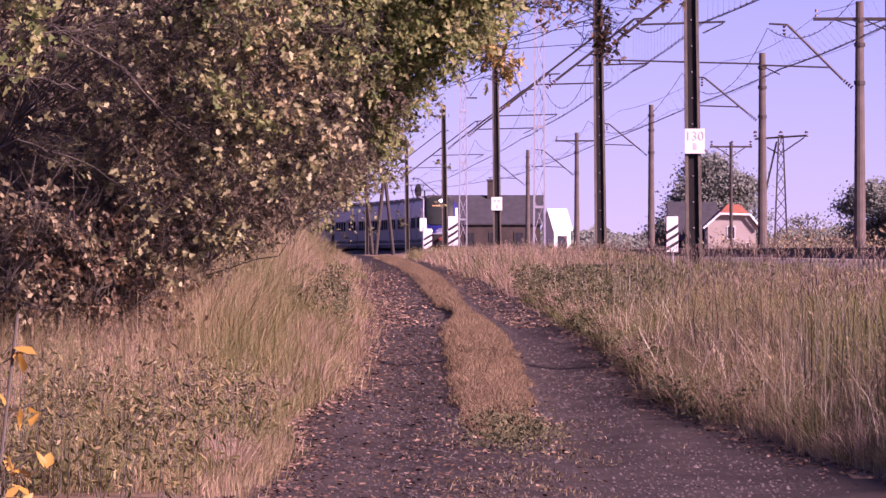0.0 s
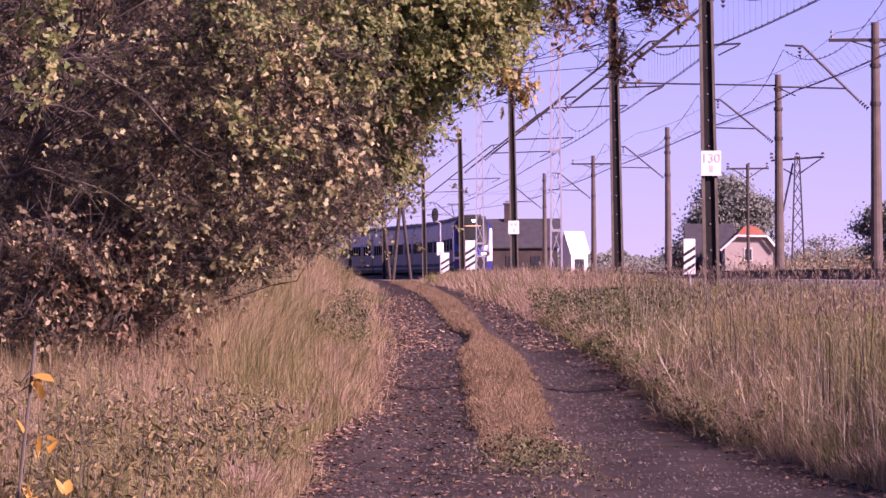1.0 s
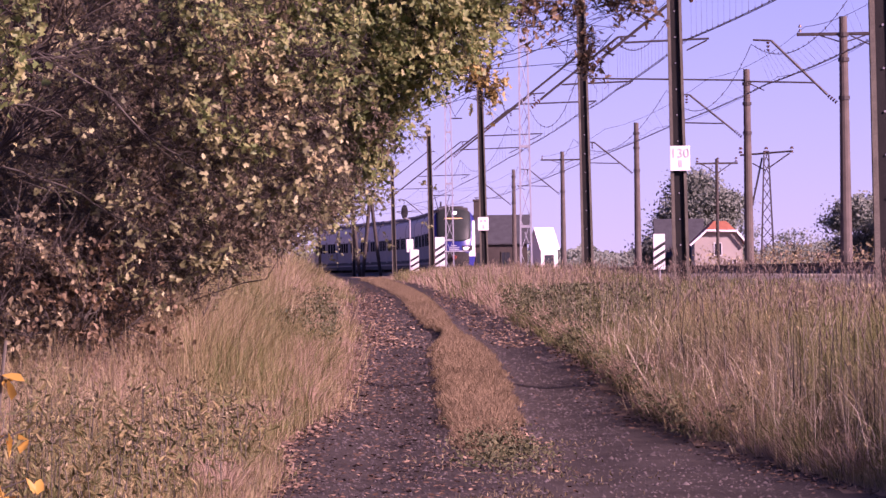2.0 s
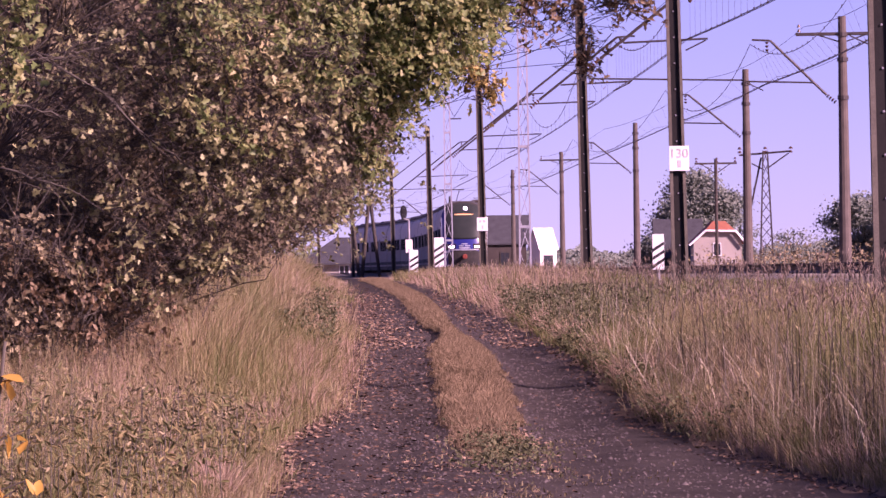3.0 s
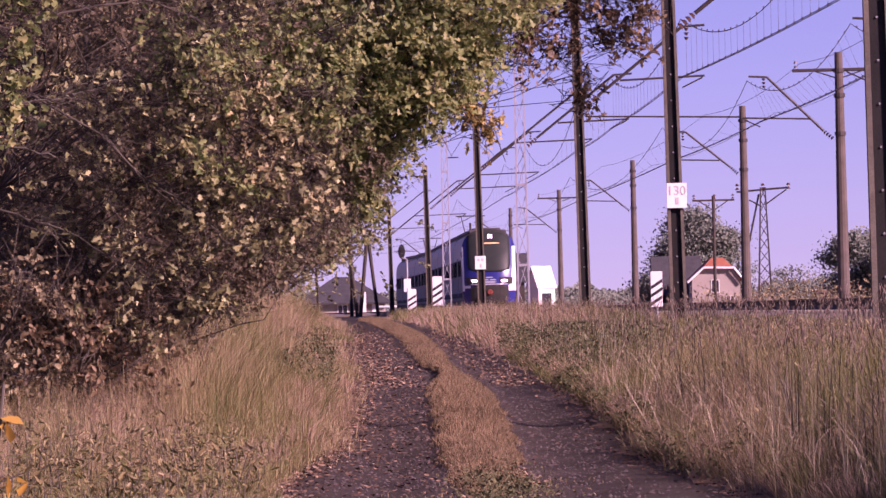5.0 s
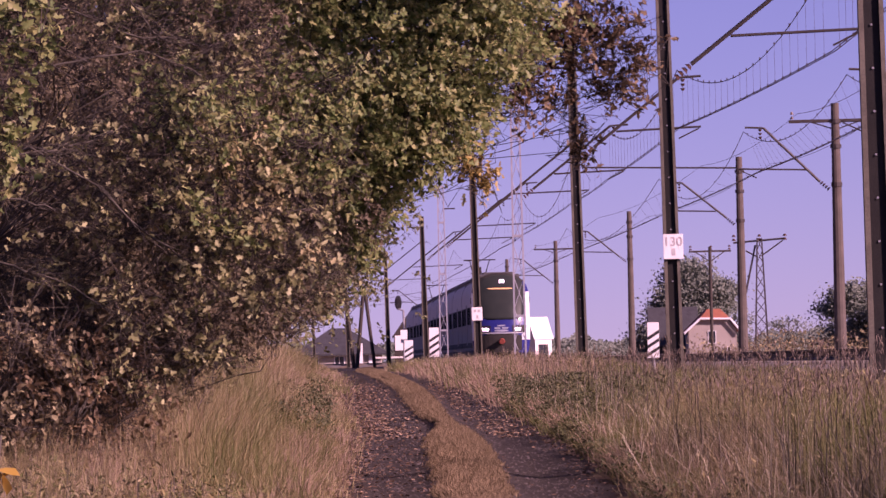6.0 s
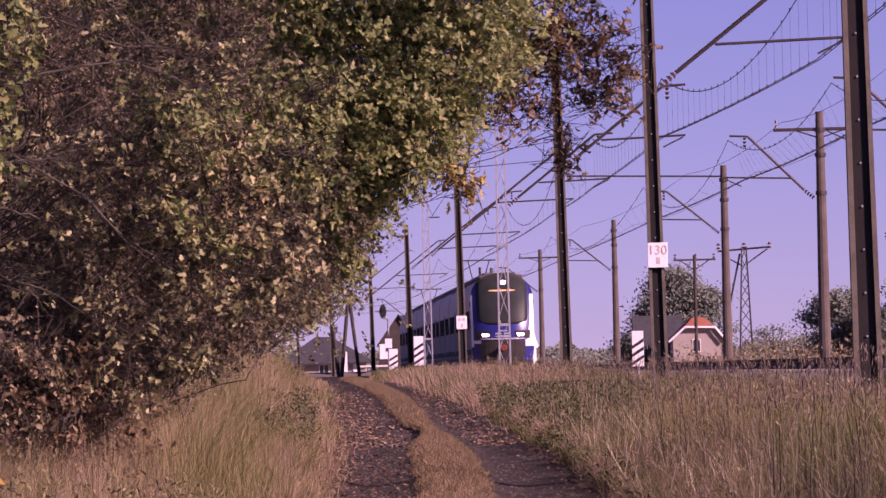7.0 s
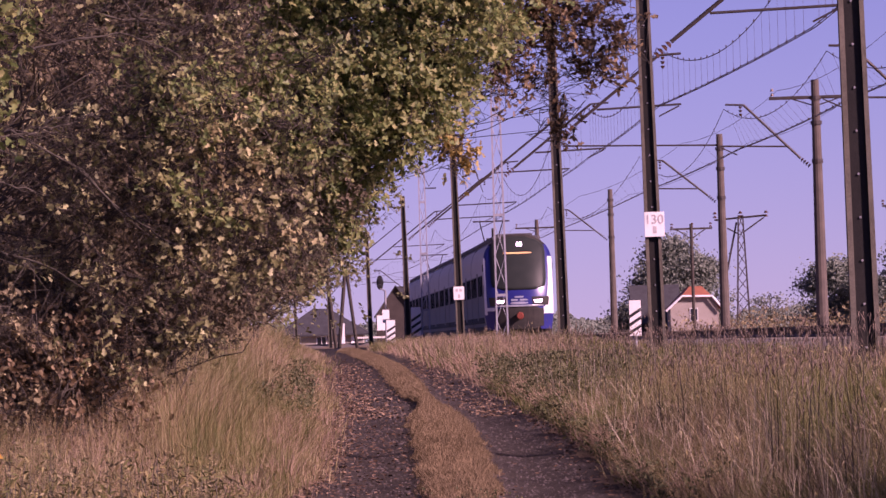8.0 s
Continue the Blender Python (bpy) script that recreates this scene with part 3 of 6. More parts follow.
def gabled(x0, x1, y0, y1, z0, eave, ridge, along='x', over=0.35):
    """Walls with gables, and a roof in two thick slopes. along: the way the ridge runs."""
    walls, roof = bmesh.new(), bmesh.new()
    if along == 'x':
        a = [(x0, y0), (x0, y1), (x0, (y0 + y1) / 2)]
        b = [(x1, y0), (x1, y1), (x1, (y0 + y1) / 2)]
    else:
        a = [(x0, y0), (x1, y0), ((x0 + x1) / 2, y0)]
        b = [(x0, y1), (x1, y1), ((x0 + x1) / 2, y1)]
    va, vb = [], []
    for src, dst in ((a, va), (b, vb)):
        for (px, py), z in ((src[0], z0), (src[1], z0), (src[1], eave), (src[2], ridge), (src[0], eave)):
            dst.append(walls.verts.new((px, py, z)))
    walls.faces.new(va), walls.faces.new(vb)
    for i in range(5):
        walls.faces.new((va[i], va[(i + 1) % 5], vb[(i + 1) % 5], vb[i]))
    bmesh.ops.recalc_face_normals(walls, faces=walls.faces)
    t = 0.18
    for side in (0, 1):
        lo_a, hi_a, lo_b, hi_b = Vector((*a[side], eave)), Vector((*a[2], ridge)), Vector((*b[side], eave)), Vector((*b[2], ridge))
        out = (lo_a - hi_a).normalized() * over
        end = (lo_a - lo_b).normalized() * over
        q = [lo_a + out + end, hi_a + end, hi_b - end, lo_b + out - end]
        up = Vector((0, 0, t))
        vs = [roof.verts.new(p + Vector((0, 0, 0.02))) for p in q] + [roof.verts.new(p + up) for p in q]
        for f in ((0, 1, 2, 3), (4, 5, 6, 7), (0, 1, 5, 4), (1, 2, 6, 5), (2, 3, 7, 6), (3, 0, 4, 7)):
            roof.faces.new([vs[i] for i in f])
    bmesh.ops.recalc_face_normals(roof, faces=roof.faces)
    return walls, roof


def window_on(parent, x, y, z, w, h, frame_mat=None):
    """A window in a wall that faces -y."""
    f = part("window", bars((x - w / 2, x + w / 2, y - 0.05, y + 0.05, z, z + h)), H_GLASS, parent)
    part("frame", bars((x - w / 2 - 0.08, x - w / 2, y - 0.08, y + 0.02, z - 0.08, z + h + 0.08), (x + w / 2, x + w / 2 + 0.08, y - 0.08, y + 0.02, z - 0.08, z + h + 0.08),
                       (x - w / 2, x + w / 2, y - 0.08, y + 0.02, z + h, z + h + 0.08), (x - w / 2, x + w / 2, y - 0.08, y + 0.02, z - 0.08, z),
                       (x - 0.03, x + 0.03, y - 0.08, y + 0.02, z, z + h)), frame_mat or WHITE, f)


def station_building():
    h = thing("brick_house", (0, 0, 0), "dark brick house with a steep dark roof and one chimney", "house")
    w, r = gabled(-5.4, 7.0, 750, 758, 1.2, 5.4, 8.6, 'x', 0.4)
    part("wall", w, BRICK_DARK, h)
    part("roof", r, ROOF_DARK, h, "dark bitumen roof")
    c = part("chimney", bars((0.6, 1.6, 753.4, 754.4, 7.6, 10.6), (0.5, 1.7, 753.3, 754.5, 10.45, 10.7)), BRICK_DARK, h)
    for x in (-4.2, -1.5, 1.4, 4.4):
        window_on(h, x, 750, 2.6, 1.0, 1.6, WOOD)
    part("door", bars((5.3, 6.3, 749.93, 750.05, 1.3, 3.5)), WOOD, h)
    w, r = gabled(-8.3, -3.4, 746, 754, 1.2, 5.3, 8.7, 'y', 0.4)
    part("wing_wall", w, BRICK_DARK, h)
    part("wing_roof", r, ROOF_DARK, h, "dark roof of the wing")
    part("white_panel", bars((-8.2, -6.9, 745.9, 746.05, 3.5, 5.3)), WHITE, h, "white boarded panel")
    # sunlit white annex with its gable to the sun
    a = thing("white_annex", (0, 0, 0), "white plastered house with a pale metal roof lit by the sun", "house")
    w, r = gabled(7.9, 9.9, 740.7, 743.3, 1.2, 4.6, 6.9, 'y', 0.25)
    bmesh.ops.rotate(w, cent=(8.9, 742, 0), matrix=Matrix.Rotation(radians(-50), 3, 'Z'), verts=w.verts)
    bmesh.ops.rotate(r, cent=(8.9, 742, 0), matrix=Matrix.Rotation(radians(-50), 3, 'Z'), verts=r.verts)
    part("wall", w, PLASTER, a)
    part("roof", r, METAL_ROOF, a, "pale sheet-metal roof")
    bm = bars((9.85, 9.94, 741.2, 742.7, 1.5, 3.8))
    bmesh.ops.rotate(bm, cent=(8.9, 742, 0), matrix=Matrix.Rotation(radians(-50), 3, 'Z'), verts=bm.verts)
    part("window", bm, H_GLASS, a, "dark unlit window")


def brown_roofed_house():
    h = thing("low_house", (0, 0, 0), "low house with a dark hipped roof and pale walls", "house")
    part("wall", bars((-18.3, -9.3, 700, 708, 1.0, 3.35)), PLASTER_PINK, h)
    bm = bmesh.new()
    eave = [bm.verts.new(p) for p in ((-19.3, 699.2, 3.0), (-8.4, 699.2, 3.0), (-8.4, 708.8, 3.0), (-19.3, 708.8, 3.0))]
    lip = [bm.verts.new(v.co + Vector((0, 0, 0.18))) for v in eave]
    ridge = [bm.verts.new(p) for p in ((-15.0, 704, 6.1), (-13.2, 704, 6.1))]
    bm.faces.new(eave)
    for i in range(4):
        bm.faces.new((eave[i], eave[(i + 1) % 4], lip[(i + 1) % 4], lip[i]))
    for f in ((lip[0], lip[1], ridge[1], ridge[0]), (lip[1], lip[2], ridge[1]), (lip[2], lip[3], ridge[0], ridge[1]), (lip[3], lip[0], ridge[0])):
        bm.faces.new(f)
    bmesh.ops.recalc_face_normals(bm, faces=bm.faces)
    part("roof", bm, ROOF_DARK, h, "dark hipped roof")
    part("white_door", bars((-10.7, -10.2, 699.9, 700.05, 1.0, 3.0)), WHITE, h)
    part("fence_rail", bars((-10.2, -6.8, 698.0, 698.1, 2.55, 2.75)), PLASTER, h)
    part("fence_post", bars((-8.5, -8.35, 698.0, 698.15, 1.0, 2.8)), PLASTER, h)
    for x in (-16.9, -14.0):
        window_on(h, x, 700, 1.7, 1.0, 1.2)
    # white block that stands in for a sunlit piece of the house wall
    part("sunlit_wall_piece", bars((-11.8, -11.2, 690, 690.5, 1.0, 4.3)), WHITE, h)


def red_roofed_house():
    h = thing("red_roofed_house", (0, 0, 0), "greyish pink house with a clipped gable under an orange roof hip", "house")
    x0, x1, y0, y1 = 29.0, 35.2, 800, 812
    bm = bmesh.new()
    line = [(x0, 1.0), (x1, 1.0), (x1, 5.2), (34.2, 6.6), (30.7, 6.7), (x0, 5.2)]
    f = [[bm.verts.new((px, yy, pz)) for px, pz in line] for yy in (y0, y1)]
    bm.faces.new(f[0]), bm.faces.new(f[1])
    for i in range(6):
        bm.faces.new((f[0][i], f[0][(i + 1) % 6], f[1][(i + 1) % 6], f[1][i]))
    bmesh.ops.recalc_face_normals(bm, faces=bm.faces)
    part("wall", bm, PLASTER_PINK, h)
    bm = bmesh.new()
    v = [bm.verts.new(p) for p in ((30.4, 799.6, 6.72), (34.5, 799.6, 6.62), (33.2, 802.5, 8.0), (31.6, 802.5, 8.0), (33.2, y1, 8.0), (31.6, y1, 8.0), (35.7, 799.6, 5.0), (35.7, y1, 5.0), (28.5, 799.6, 5.0), (28.5, y1, 5.0))]
    for q in ((0, 1, 2, 3), (3, 2, 4, 5), (1, 6, 7, 4, 2), (8, 0, 3, 5, 9), (5, 4, 7, 9)):
        bm.faces.new([v[i] for i in q])
    bmesh.ops.recalc_face_normals(bm, faces=bm.faces)
    part("roof", bm, ROOF_RED, h, "orange tiled roof with a hip")
    for a, b in (((28.4, 799.4, 4.9), (30.5, 799.4, 6.75)), ((30.5, 799.4, 6.75), (34.4, 799.4, 6.65)), ((34.4, 799.4, 6.65), (35.8, 799.4, 4.9))):
        part("gable_trim", rods((a, b, 0.15)), WHITE, h)
    window_on(h, 32.0, 800, 3.6, 0.9, 1.5)
    window_on(h, 33.9, 800, 1.8, 0.9, 1.2)
    s = thing("dark_barn", (0, 0, 0), "barn with a broad dark roof behind the pink house", "barn")
    w, r = gabled(24.8, 30.4, 813, 824, 1.0, 3.6, 8.3, 'x', 0.5)
    part("wall", w, WOOD, s)
    part("roof", r, ROOF_DARK, s)


def crossarm_pole(x, y, h, half, z0=1.3):
    p = thing("power_pole", (x, y, z0), "weathered wooden power pole with a crossarm and insulators", "power pole", "power poles")
    part("post", rods(((0, 0, 0), (0, 0, h - z0), 0.13), sides=8), WOOD, p)
    part("crossarm", bars((-half, half, -0.06, 0.06, h - z0 - 0.45, h - z0 - 0.3)), WOOD, p)
    part("brace", rods(((-half * 0.7, 0, h - z0 - 0.4), (0, 0, h - z0 - 1.2), 0.04), ((half * 0.7, 0, h - z0 - 0.4), (0, 0, h - z0 - 1.2), 0.04)), WOOD, p)
    for k in (-0.92, 0.05, 0.92):
        bm = bmesh.new()
        sheds(bm, (half * k, 0, h - z0 - 0.3), (half * k, 0, h - z0 + 0.15), 0.13, 2)
        part("insulator", bm, PORCELAIN, p)


def lattice_pylon(x, y, h, z0=1.3):
    p = thing("lattice_pylon", (x, y, z0), "small lattice power pylon with a crossarm and raking strut", "pylon")
    hh = h - z0
    w0, w1 = 0.5, 0.16
    for sx_ in (-1, 1):
        for sy_ in (-1, 1):
            part("leg", rods(((sx_ * w0, sy_ * w0, 0), (sx_ * w1, sy_ * w1, hh), 0.06), sides=4), TUBE, p)
    n = 10
    for k in range(n):
        wa, wb = w0 + (w1 - w0) * k / n, w0 + (w1 - w0) * (k + 1) / n
        s = 1 if k % 2 else -1
        part("brace", rods(((-s * wa, -wa, hh * k / n), (s * wb, -wb, hh * (k + 1) / n), 0.03), ((s * wa, -wa, hh * k / n), (-s * wb, -wb, hh * (k + 1) / n), 0.03), sides=4), TUBE, p)
    part("crossarm", rods(((-1.9, 0, hh - 0.3), (1.9, 0, hh - 0.05), 0.07), sides=4), TUBE, p)
    part("arm_brace", rods(((1.7, 0, hh - 0.2), (0.1, 0, hh - 1.3), 0.05), ((-1.0, 0, hh - 0.9), (-0.1, 0, hh - 1.4), 0.05), ((-0.3, 0, hh - 0.5), (-1.3, 0, hh - 5.0), 0.07)), TUBE, p)
    for px in (-1.85, 0, 1.85):
        bm = bmesh.new()
        sheds(bm, (px, 0, hh - 0.2), (px, 0, hh + 0.35), 0.16, 2)
        part("insulator", bm, PORCELAIN, p)


def strutted_pole():
    p = thing("strutted_pole", (-6.8, 430, 1.4), "wooden telegraph pole with a raking strut", "telegraph pole")
    part("post", rods(((-0.62, 0, 0), (0, 0, 5.95), 0.13), sides=8), WOOD, p)
    part("strut", rods(((0.68, 0, 0), (0.04, 0, 5.9), 0.12), sides=8), WOOD, p)
    p = thing("leaning_pole", (-7.7, 432, 1.4), "old wooden telegraph pole that leans", "telegraph pole")
    part("post", rods(((0.1, 0, 0), (-0.5, 0, 6.2), 0.13), sides=8), WOOD, p)


def number_plate(x, y, z, w, h, big, dy):
    """A white distance plate on a mast; big: its numerals, or nothing where they are worn away."""
    s = thing("distance_plate", (x, y - dy, z), "white enamel distance plate with faded numerals on a mast", "sign", "distance plates")
    part("plate", bars((-w / 2, w / 2, -0.012, 0.012, -h / 2, h / 2, 0.004)), WHITE, s)
    if big:
        cu = bpy.data.curves.new("numeral", 'FONT')
        cu.body, cu.size, cu.align_x, cu.extrude = big, h * 0.52, 'CENTER', 0.002
        cu.materials.append(GREY_INK)
        t = new("numeral", cu)
        t.parent = s
        t.matrix_basis = pose(0, -0.017, h * 0.03, 90, 0, 0)
    else:
        part("worn_numeral", bars((-w * 0.3, -w * 0.08, -0.016, -0.0125, h * 0.12, h * 0.32)), GREY_INK, s)
        part("worn_numeral", bars((w * 0.05, w * 0.3, -0.016, -0.0125, h * 0.12, h * 0.32)), GREY_INK, s)
    part("worn_numeral", bars((-w * 0.08, w * 0.1, -0.016, -0.0125, -h * 0.36, -h * 0.08)), GREY_INK, s)
    part("strap", bars((-w * 0.4, w * 0.4, 0.012, dy - 0.05, -0.02, 0.02)), GALV, s)


GREY_INK = mat("faded_black_ink", (0.38, 0.37, 0.38), (0.52, 0.51, 0.52), 8, 0.6, 0, 0)


def striped_board(x, y, z0, z1, w, stripes, direction=1):
    """A white board with slanting black bars, on a post."""
    g = float(ground_z(x, y))
    b = thing("striped_marker", (x, y, g - 0.1), "white marker board with slanting black stripes on a post", "railway marker", "striped markers")
    part("post", rods(((0, 0.03, 0), (0, 0.03, z1 - g), 0.03), sides=8), GALV, b)
    part("board", bars((-w / 2, w / 2, -0.015, 0.015, z0 - g + 0.1, z1 - g + 0.1, 0.005)), WHITE, b)
    lo, hi = z0 - g + 0.12, z0 - g + 0.1 + 0.72 * (z1 - z0)
    step = (hi - lo) / stripes
    rise = min(w * 0.62, step * 0.9) * direction
    for k in range(stripes):
        bm = bmesh.new()
        za = lo + k * step
        vs = [bm.verts.new((sx_ * w * 0.49, yy, min(za + zz + (rise if sx_ > 0 else 0), z1 - g + 0.09))) for yy in (-0.019, -0.0155) for sx_, zz in ((-1, 0), (1, 0), (1, step * 0.42), (-1, step * 0.42))]
        for f in ((0, 1, 2, 3), (4, 5, 6, 7), (0, 1, 5, 4), (1, 2, 6, 5), (2, 3, 7, 6), (3, 0, 4, 7)):
            bm.faces.new([vs[i] for i in f])
        bmesh.ops.recalc_face_normals(bm, faces=bm.faces)
        part("stripe", bm, BLACK, b)


def signal(x, y):
    g = float(ground_z(x, y))
    s = thing("railway_signal", (x, y, g - 0.1), "black oval railway signal head on a slim post", "railway signal")
    h = 5.1 - g
    part("post", rods(((0.25, 0, 0), (0.25, 0, h - 0.4), 0.05), ((0.25, 0, h - 0.4), (0, 0, h - 0.3), 0.04), sides=8), GALV, s)
    bm = bmesh.new()
    bmesh.ops.create_cone(bm, cap_ends=True, segments=24, radius1=0.24, radius2=0.24, depth=0.06, matrix=Matrix.Translation((0, 0, h)) @ Matrix.Diagonal((0.72, 1, 1.5, 1)) @ Matrix.Rotation(radians(90), 4, 'X'))
    part("backplate", bm, BLACK, s)
    for zz in (-0.18, 0.14):
        bm = bmesh.new()
        rod(bm, (0, -0.03, h + zz), (0, -0.2, h + zz - 0.01), 0.1, 0.1, 12)
        part("lamp_hood", bm, BLACK, s)
    part("white_plate", bars((0.08, 0.42, -0.09, -0.06, h - 2.0, h - 1.4)), WHITE, s)


station_building()
brown_roofed_house()
red_roofed_house()
crossarm_pole(20.0, 500, 10.75, 1.7)
crossarm_pole(2.0 + 32.0, 470, 11.5, 0.7)
lattice_pylon(21.6, 450, 10.4)
strutted_pole()
number_plate(3.75, 110, 3.94, 0.35, 0.44, "130", 0.13)
number_plate(0.5, 216, 3.64, 0.37, 0.46, "", 0.13)
striped_board(3.42, 112, 1.98, 2.62, 0.21, 3)
striped_board(-1.26, 268, 2.23, 3.49, 0.42, 3)
striped_board(-2.1, 238, 1.9, 2.86, 0.34, 3)
signal(-3.2, 310)


def plate_post(x, y, z, w, h):
    g = float(ground_z(x, y))
    b = thing("white_plate_post", (x, y, g - 0.05), "small white plate on a thin post", "railway marker")
    part("post", rods(((0, 0.03, 0), (0, 0.03, z - g), 0.025), sides=6), GALV, b)
    part("plate", bars((-w / 2, w / 2, -0.012, 0.012, z - h / 2 - g, z + h / 2 - g, 0.004)), WHITE, b)


plate_post(-2.25, 236, 3.12, 0.26, 0.36)


# ---------- plants ----------
RNG = np.random.default_rng(7)
GRASS_TAN = mat("dry_grass_straw", (0.083, 0.07, 0.03), (0.57, 0.522, 0.304), 0.5, 0.8, 0, 0, island=0.72, through_light=0.4,
                extra=((0.35, (0.248, 0.195, 0.082)), (0.66, (0.386, 0.312, 0.147))))
STRAW = mat("bleached_straw", (0.30, 0.25, 0.17), (0.70, 0.62, 0.46), 0.5, 0.7, 0, 0, island=0.7, through_light=0.3)
GRASS_DUN = mat("dun_withered_grass", (0.072, 0.058, 0.03), (0.378, 0.315, 0.166), 0.5, 0.8, 0, 0, island=0.75, through_light=0.35, extra=((0.5, (0.18, 0.143, 0.074)),))
GRASS_PALE = mat("pale_pink_grass", (0.23, 0.152, 0.097), (0.607, 0.451, 0.322), 0.5, 0.8, 0, 0, island=0.72, through_light=0.4)
GRASS_GREEN = mat("fading_green_grass", (0.064, 0.078, 0.021), (0.331, 0.312, 0.133), 0.5, 0.8, 0, 0, island=0.75, through_light=0.4,
                  extra=((0.4, (0.124, 0.142, 0.04)), (0.7, (0.212, 0.214, 0.072))))
GRASS_ORANGE = mat("short_rusty_turf", (0.105, 0.074, 0.038), (0.33, 0.24, 0.135), 0.5, 0.85, 0, 0, island=0.7, through_light=0.25)
PLUME = mat("brown_seed_plume", (0.075, 0.056, 0.044), (0.29, 0.22, 0.17), 0.5, 0.9, 0, 0, island=0.8, through_light=0.2)
LEAF_OAK = mat("turning_oak_leaf", (0.085, 0.132, 0.04), (0.58, 0.616, 0.323), 0.35, 0.5, 0, 0, island=0.74, through_light=0.5,
               extra=((0.33, (0.18, 0.242, 0.076)), (0.62, (0.3, 0.336, 0.119)), (0.85, (0.42, 0.402, 0.157))))
LEAF_RUST = mat("rust_brown_leaf", (0.092, 0.062, 0.035), (0.437, 0.323, 0.186), 0.5, 0.6, 0, 0, island=0.75, through_light=0.5,
                extra=((0.5, (0.19, 0.126, 0.063)),))
LEAF_BROWN = mat("dull_brown_leaf", (0.101, 0.087, 0.046), (0.486, 0.408, 0.218), 0.4, 0.7, 0, 0, island=0.75, through_light=0.4,
                 extra=((0.5, (0.203, 0.163, 0.085)),))
LEAF_PALE = mat("pinkish_pale_leaf", (0.2, 0.154, 0.067), (0.58, 0.501, 0.247), 0.5, 0.5, 0, 0, island=0.75, through_light=0.4)
LEAF_TAN = mat("khaki_tan_leaf", (0.069, 0.075, 0.035), (0.405, 0.385, 0.197), 0.4, 0.55, 0, 0, island=0.74, through_light=0.35, extra=((0.45, (0.138, 0.142, 0.063)), (0.75, (0.23, 0.218, 0.1))))
LEAF_KHAKI = mat("pale_khaki_leaf", (0.11, 0.11, 0.048), (0.6, 0.583, 0.314), 0.4, 0.55, 0, 0, island=0.76, through_light=0.4, extra=((0.45, (0.24, 0.237, 0.095)), (0.75, (0.4, 0.374, 0.171))))
LEAF_DIM = mat("half_shaded_brown_leaf", (0.087, 0.071, 0.044), (0.275, 0.224, 0.138), 0.5, 0.8, 0, 0, island=0.75, through_light=0.5)
LEAF_GOLD = mat("golden_leaf", (0.22, 0.143, 0.033), (0.58, 0.462, 0.152), 0.5, 0.5, 0, 0, island=0.75, through_light=0.4)
LEAF_YELLOW = mat("yellow_leaf", (0.42, 0.21, 0.03), (0.66, 0.42, 0.08), 4, 0.5, 0, 0, island=0.6, through_light=0.4)
# far foliage: haze is mixed into the green, paler and greyer
LEAF_FAR = mat("far_hazed_green_leaf", (0.106, 0.135, 0.11), (0.206, 0.237, 0.194), 0.2, 0.7, 0, 0, island=0.7, through_light=0.2)
LEAF_FALLEN = mat("fallen_leaf", (0.045, 0.029, 0.02), (0.252, 0.171, 0.113), 1.0, 0.8, 0, 0, island=0.8, extra=((0.65, (0.108, 0.061, 0.036)),))
LEAF_DRIFT = mat("fresh_fallen_leaf", (0.075, 0.05, 0.033), (0.34, 0.235, 0.155), 1.0, 0.8, 0, 0, island=0.8, extra=((0.55, (0.17, 0.108, 0.065)),))
WEED = mat("weed_leaf", (0.062, 0.06, 0.019), (0.405, 0.361, 0.15), 1.0, 0.7, 0, 0, island=0.78, through_light=0.3,
           extra=((0.45, (0.141, 0.145, 0.044)), (0.75, (0.255, 0.194, 0.075))))
# dull green, deepened further for the shade along the bank
HERB = mat("dull_green_shaded_herb", (0.036, 0.04, 0.016), (0.16, 0.152, 0.068), 1.0, 0.7, 0, 0, island=0.78, through_light=0.25, extra=((0.5, (0.072, 0.078, 0.03)),))
STONE = mat("cinder_stone", (0.025, 0.021, 0.02), (0.128, 0.106, 0.098), 3, 0.9, 0, 0, island=0.8)


def stuff(name, verts, tris, material, label, category, parent=None):
    ob = new(name, big_mesh(name, verts, tris, material))
    ob.parent = parent
    if not parent:
        tagged(ob, label, category)
    return tagged(ob, kind="stuff")


def blades(x, y, z, h, width, lean=0.35, out=None):
    """Bent three-sided blades of grass at the given roots."""
    n = len(x)
    az = RNG.normal(0, 0.95, n)
    wx, wy = np.cos(az) * width / 2, np.sin(az) * width / 2
    la = RNG.uniform(0, 2 * np.pi, n) if out is None else np.arctan2(out[1], out[0]) + RNG.normal(0, 0.6, n)
    lm = np.abs(RNG.normal(0, lean, n)) * h
    lx, ly = np.cos(la) * lm, np.sin(la) * lm
    root = np.stack([x, y, z], 1)
    side = np.stack([wx, wy, 0 * x], 1)
    mid = root + np.stack([lx * 0.35, ly * 0.35, h * 0.55], 1)
    tip = root + np.stack([lx, ly, h * np.sqrt(np.clip(1 - (lm / np.maximum(h, .01)) ** 2 * 0.5, 0.3, 1))], 1)
    v = np.stack([root - side, root + side, mid + side * 0.8, mid - side * 0.8, tip], 1).reshape(-1, 3)
    i = np.arange(n)[:, None, None] * 5
    t = (i + np.array([[0, 1, 2], [0, 2, 3], [3, 2, 4]])[None]).reshape(-1, 3)
    return v, t, tip


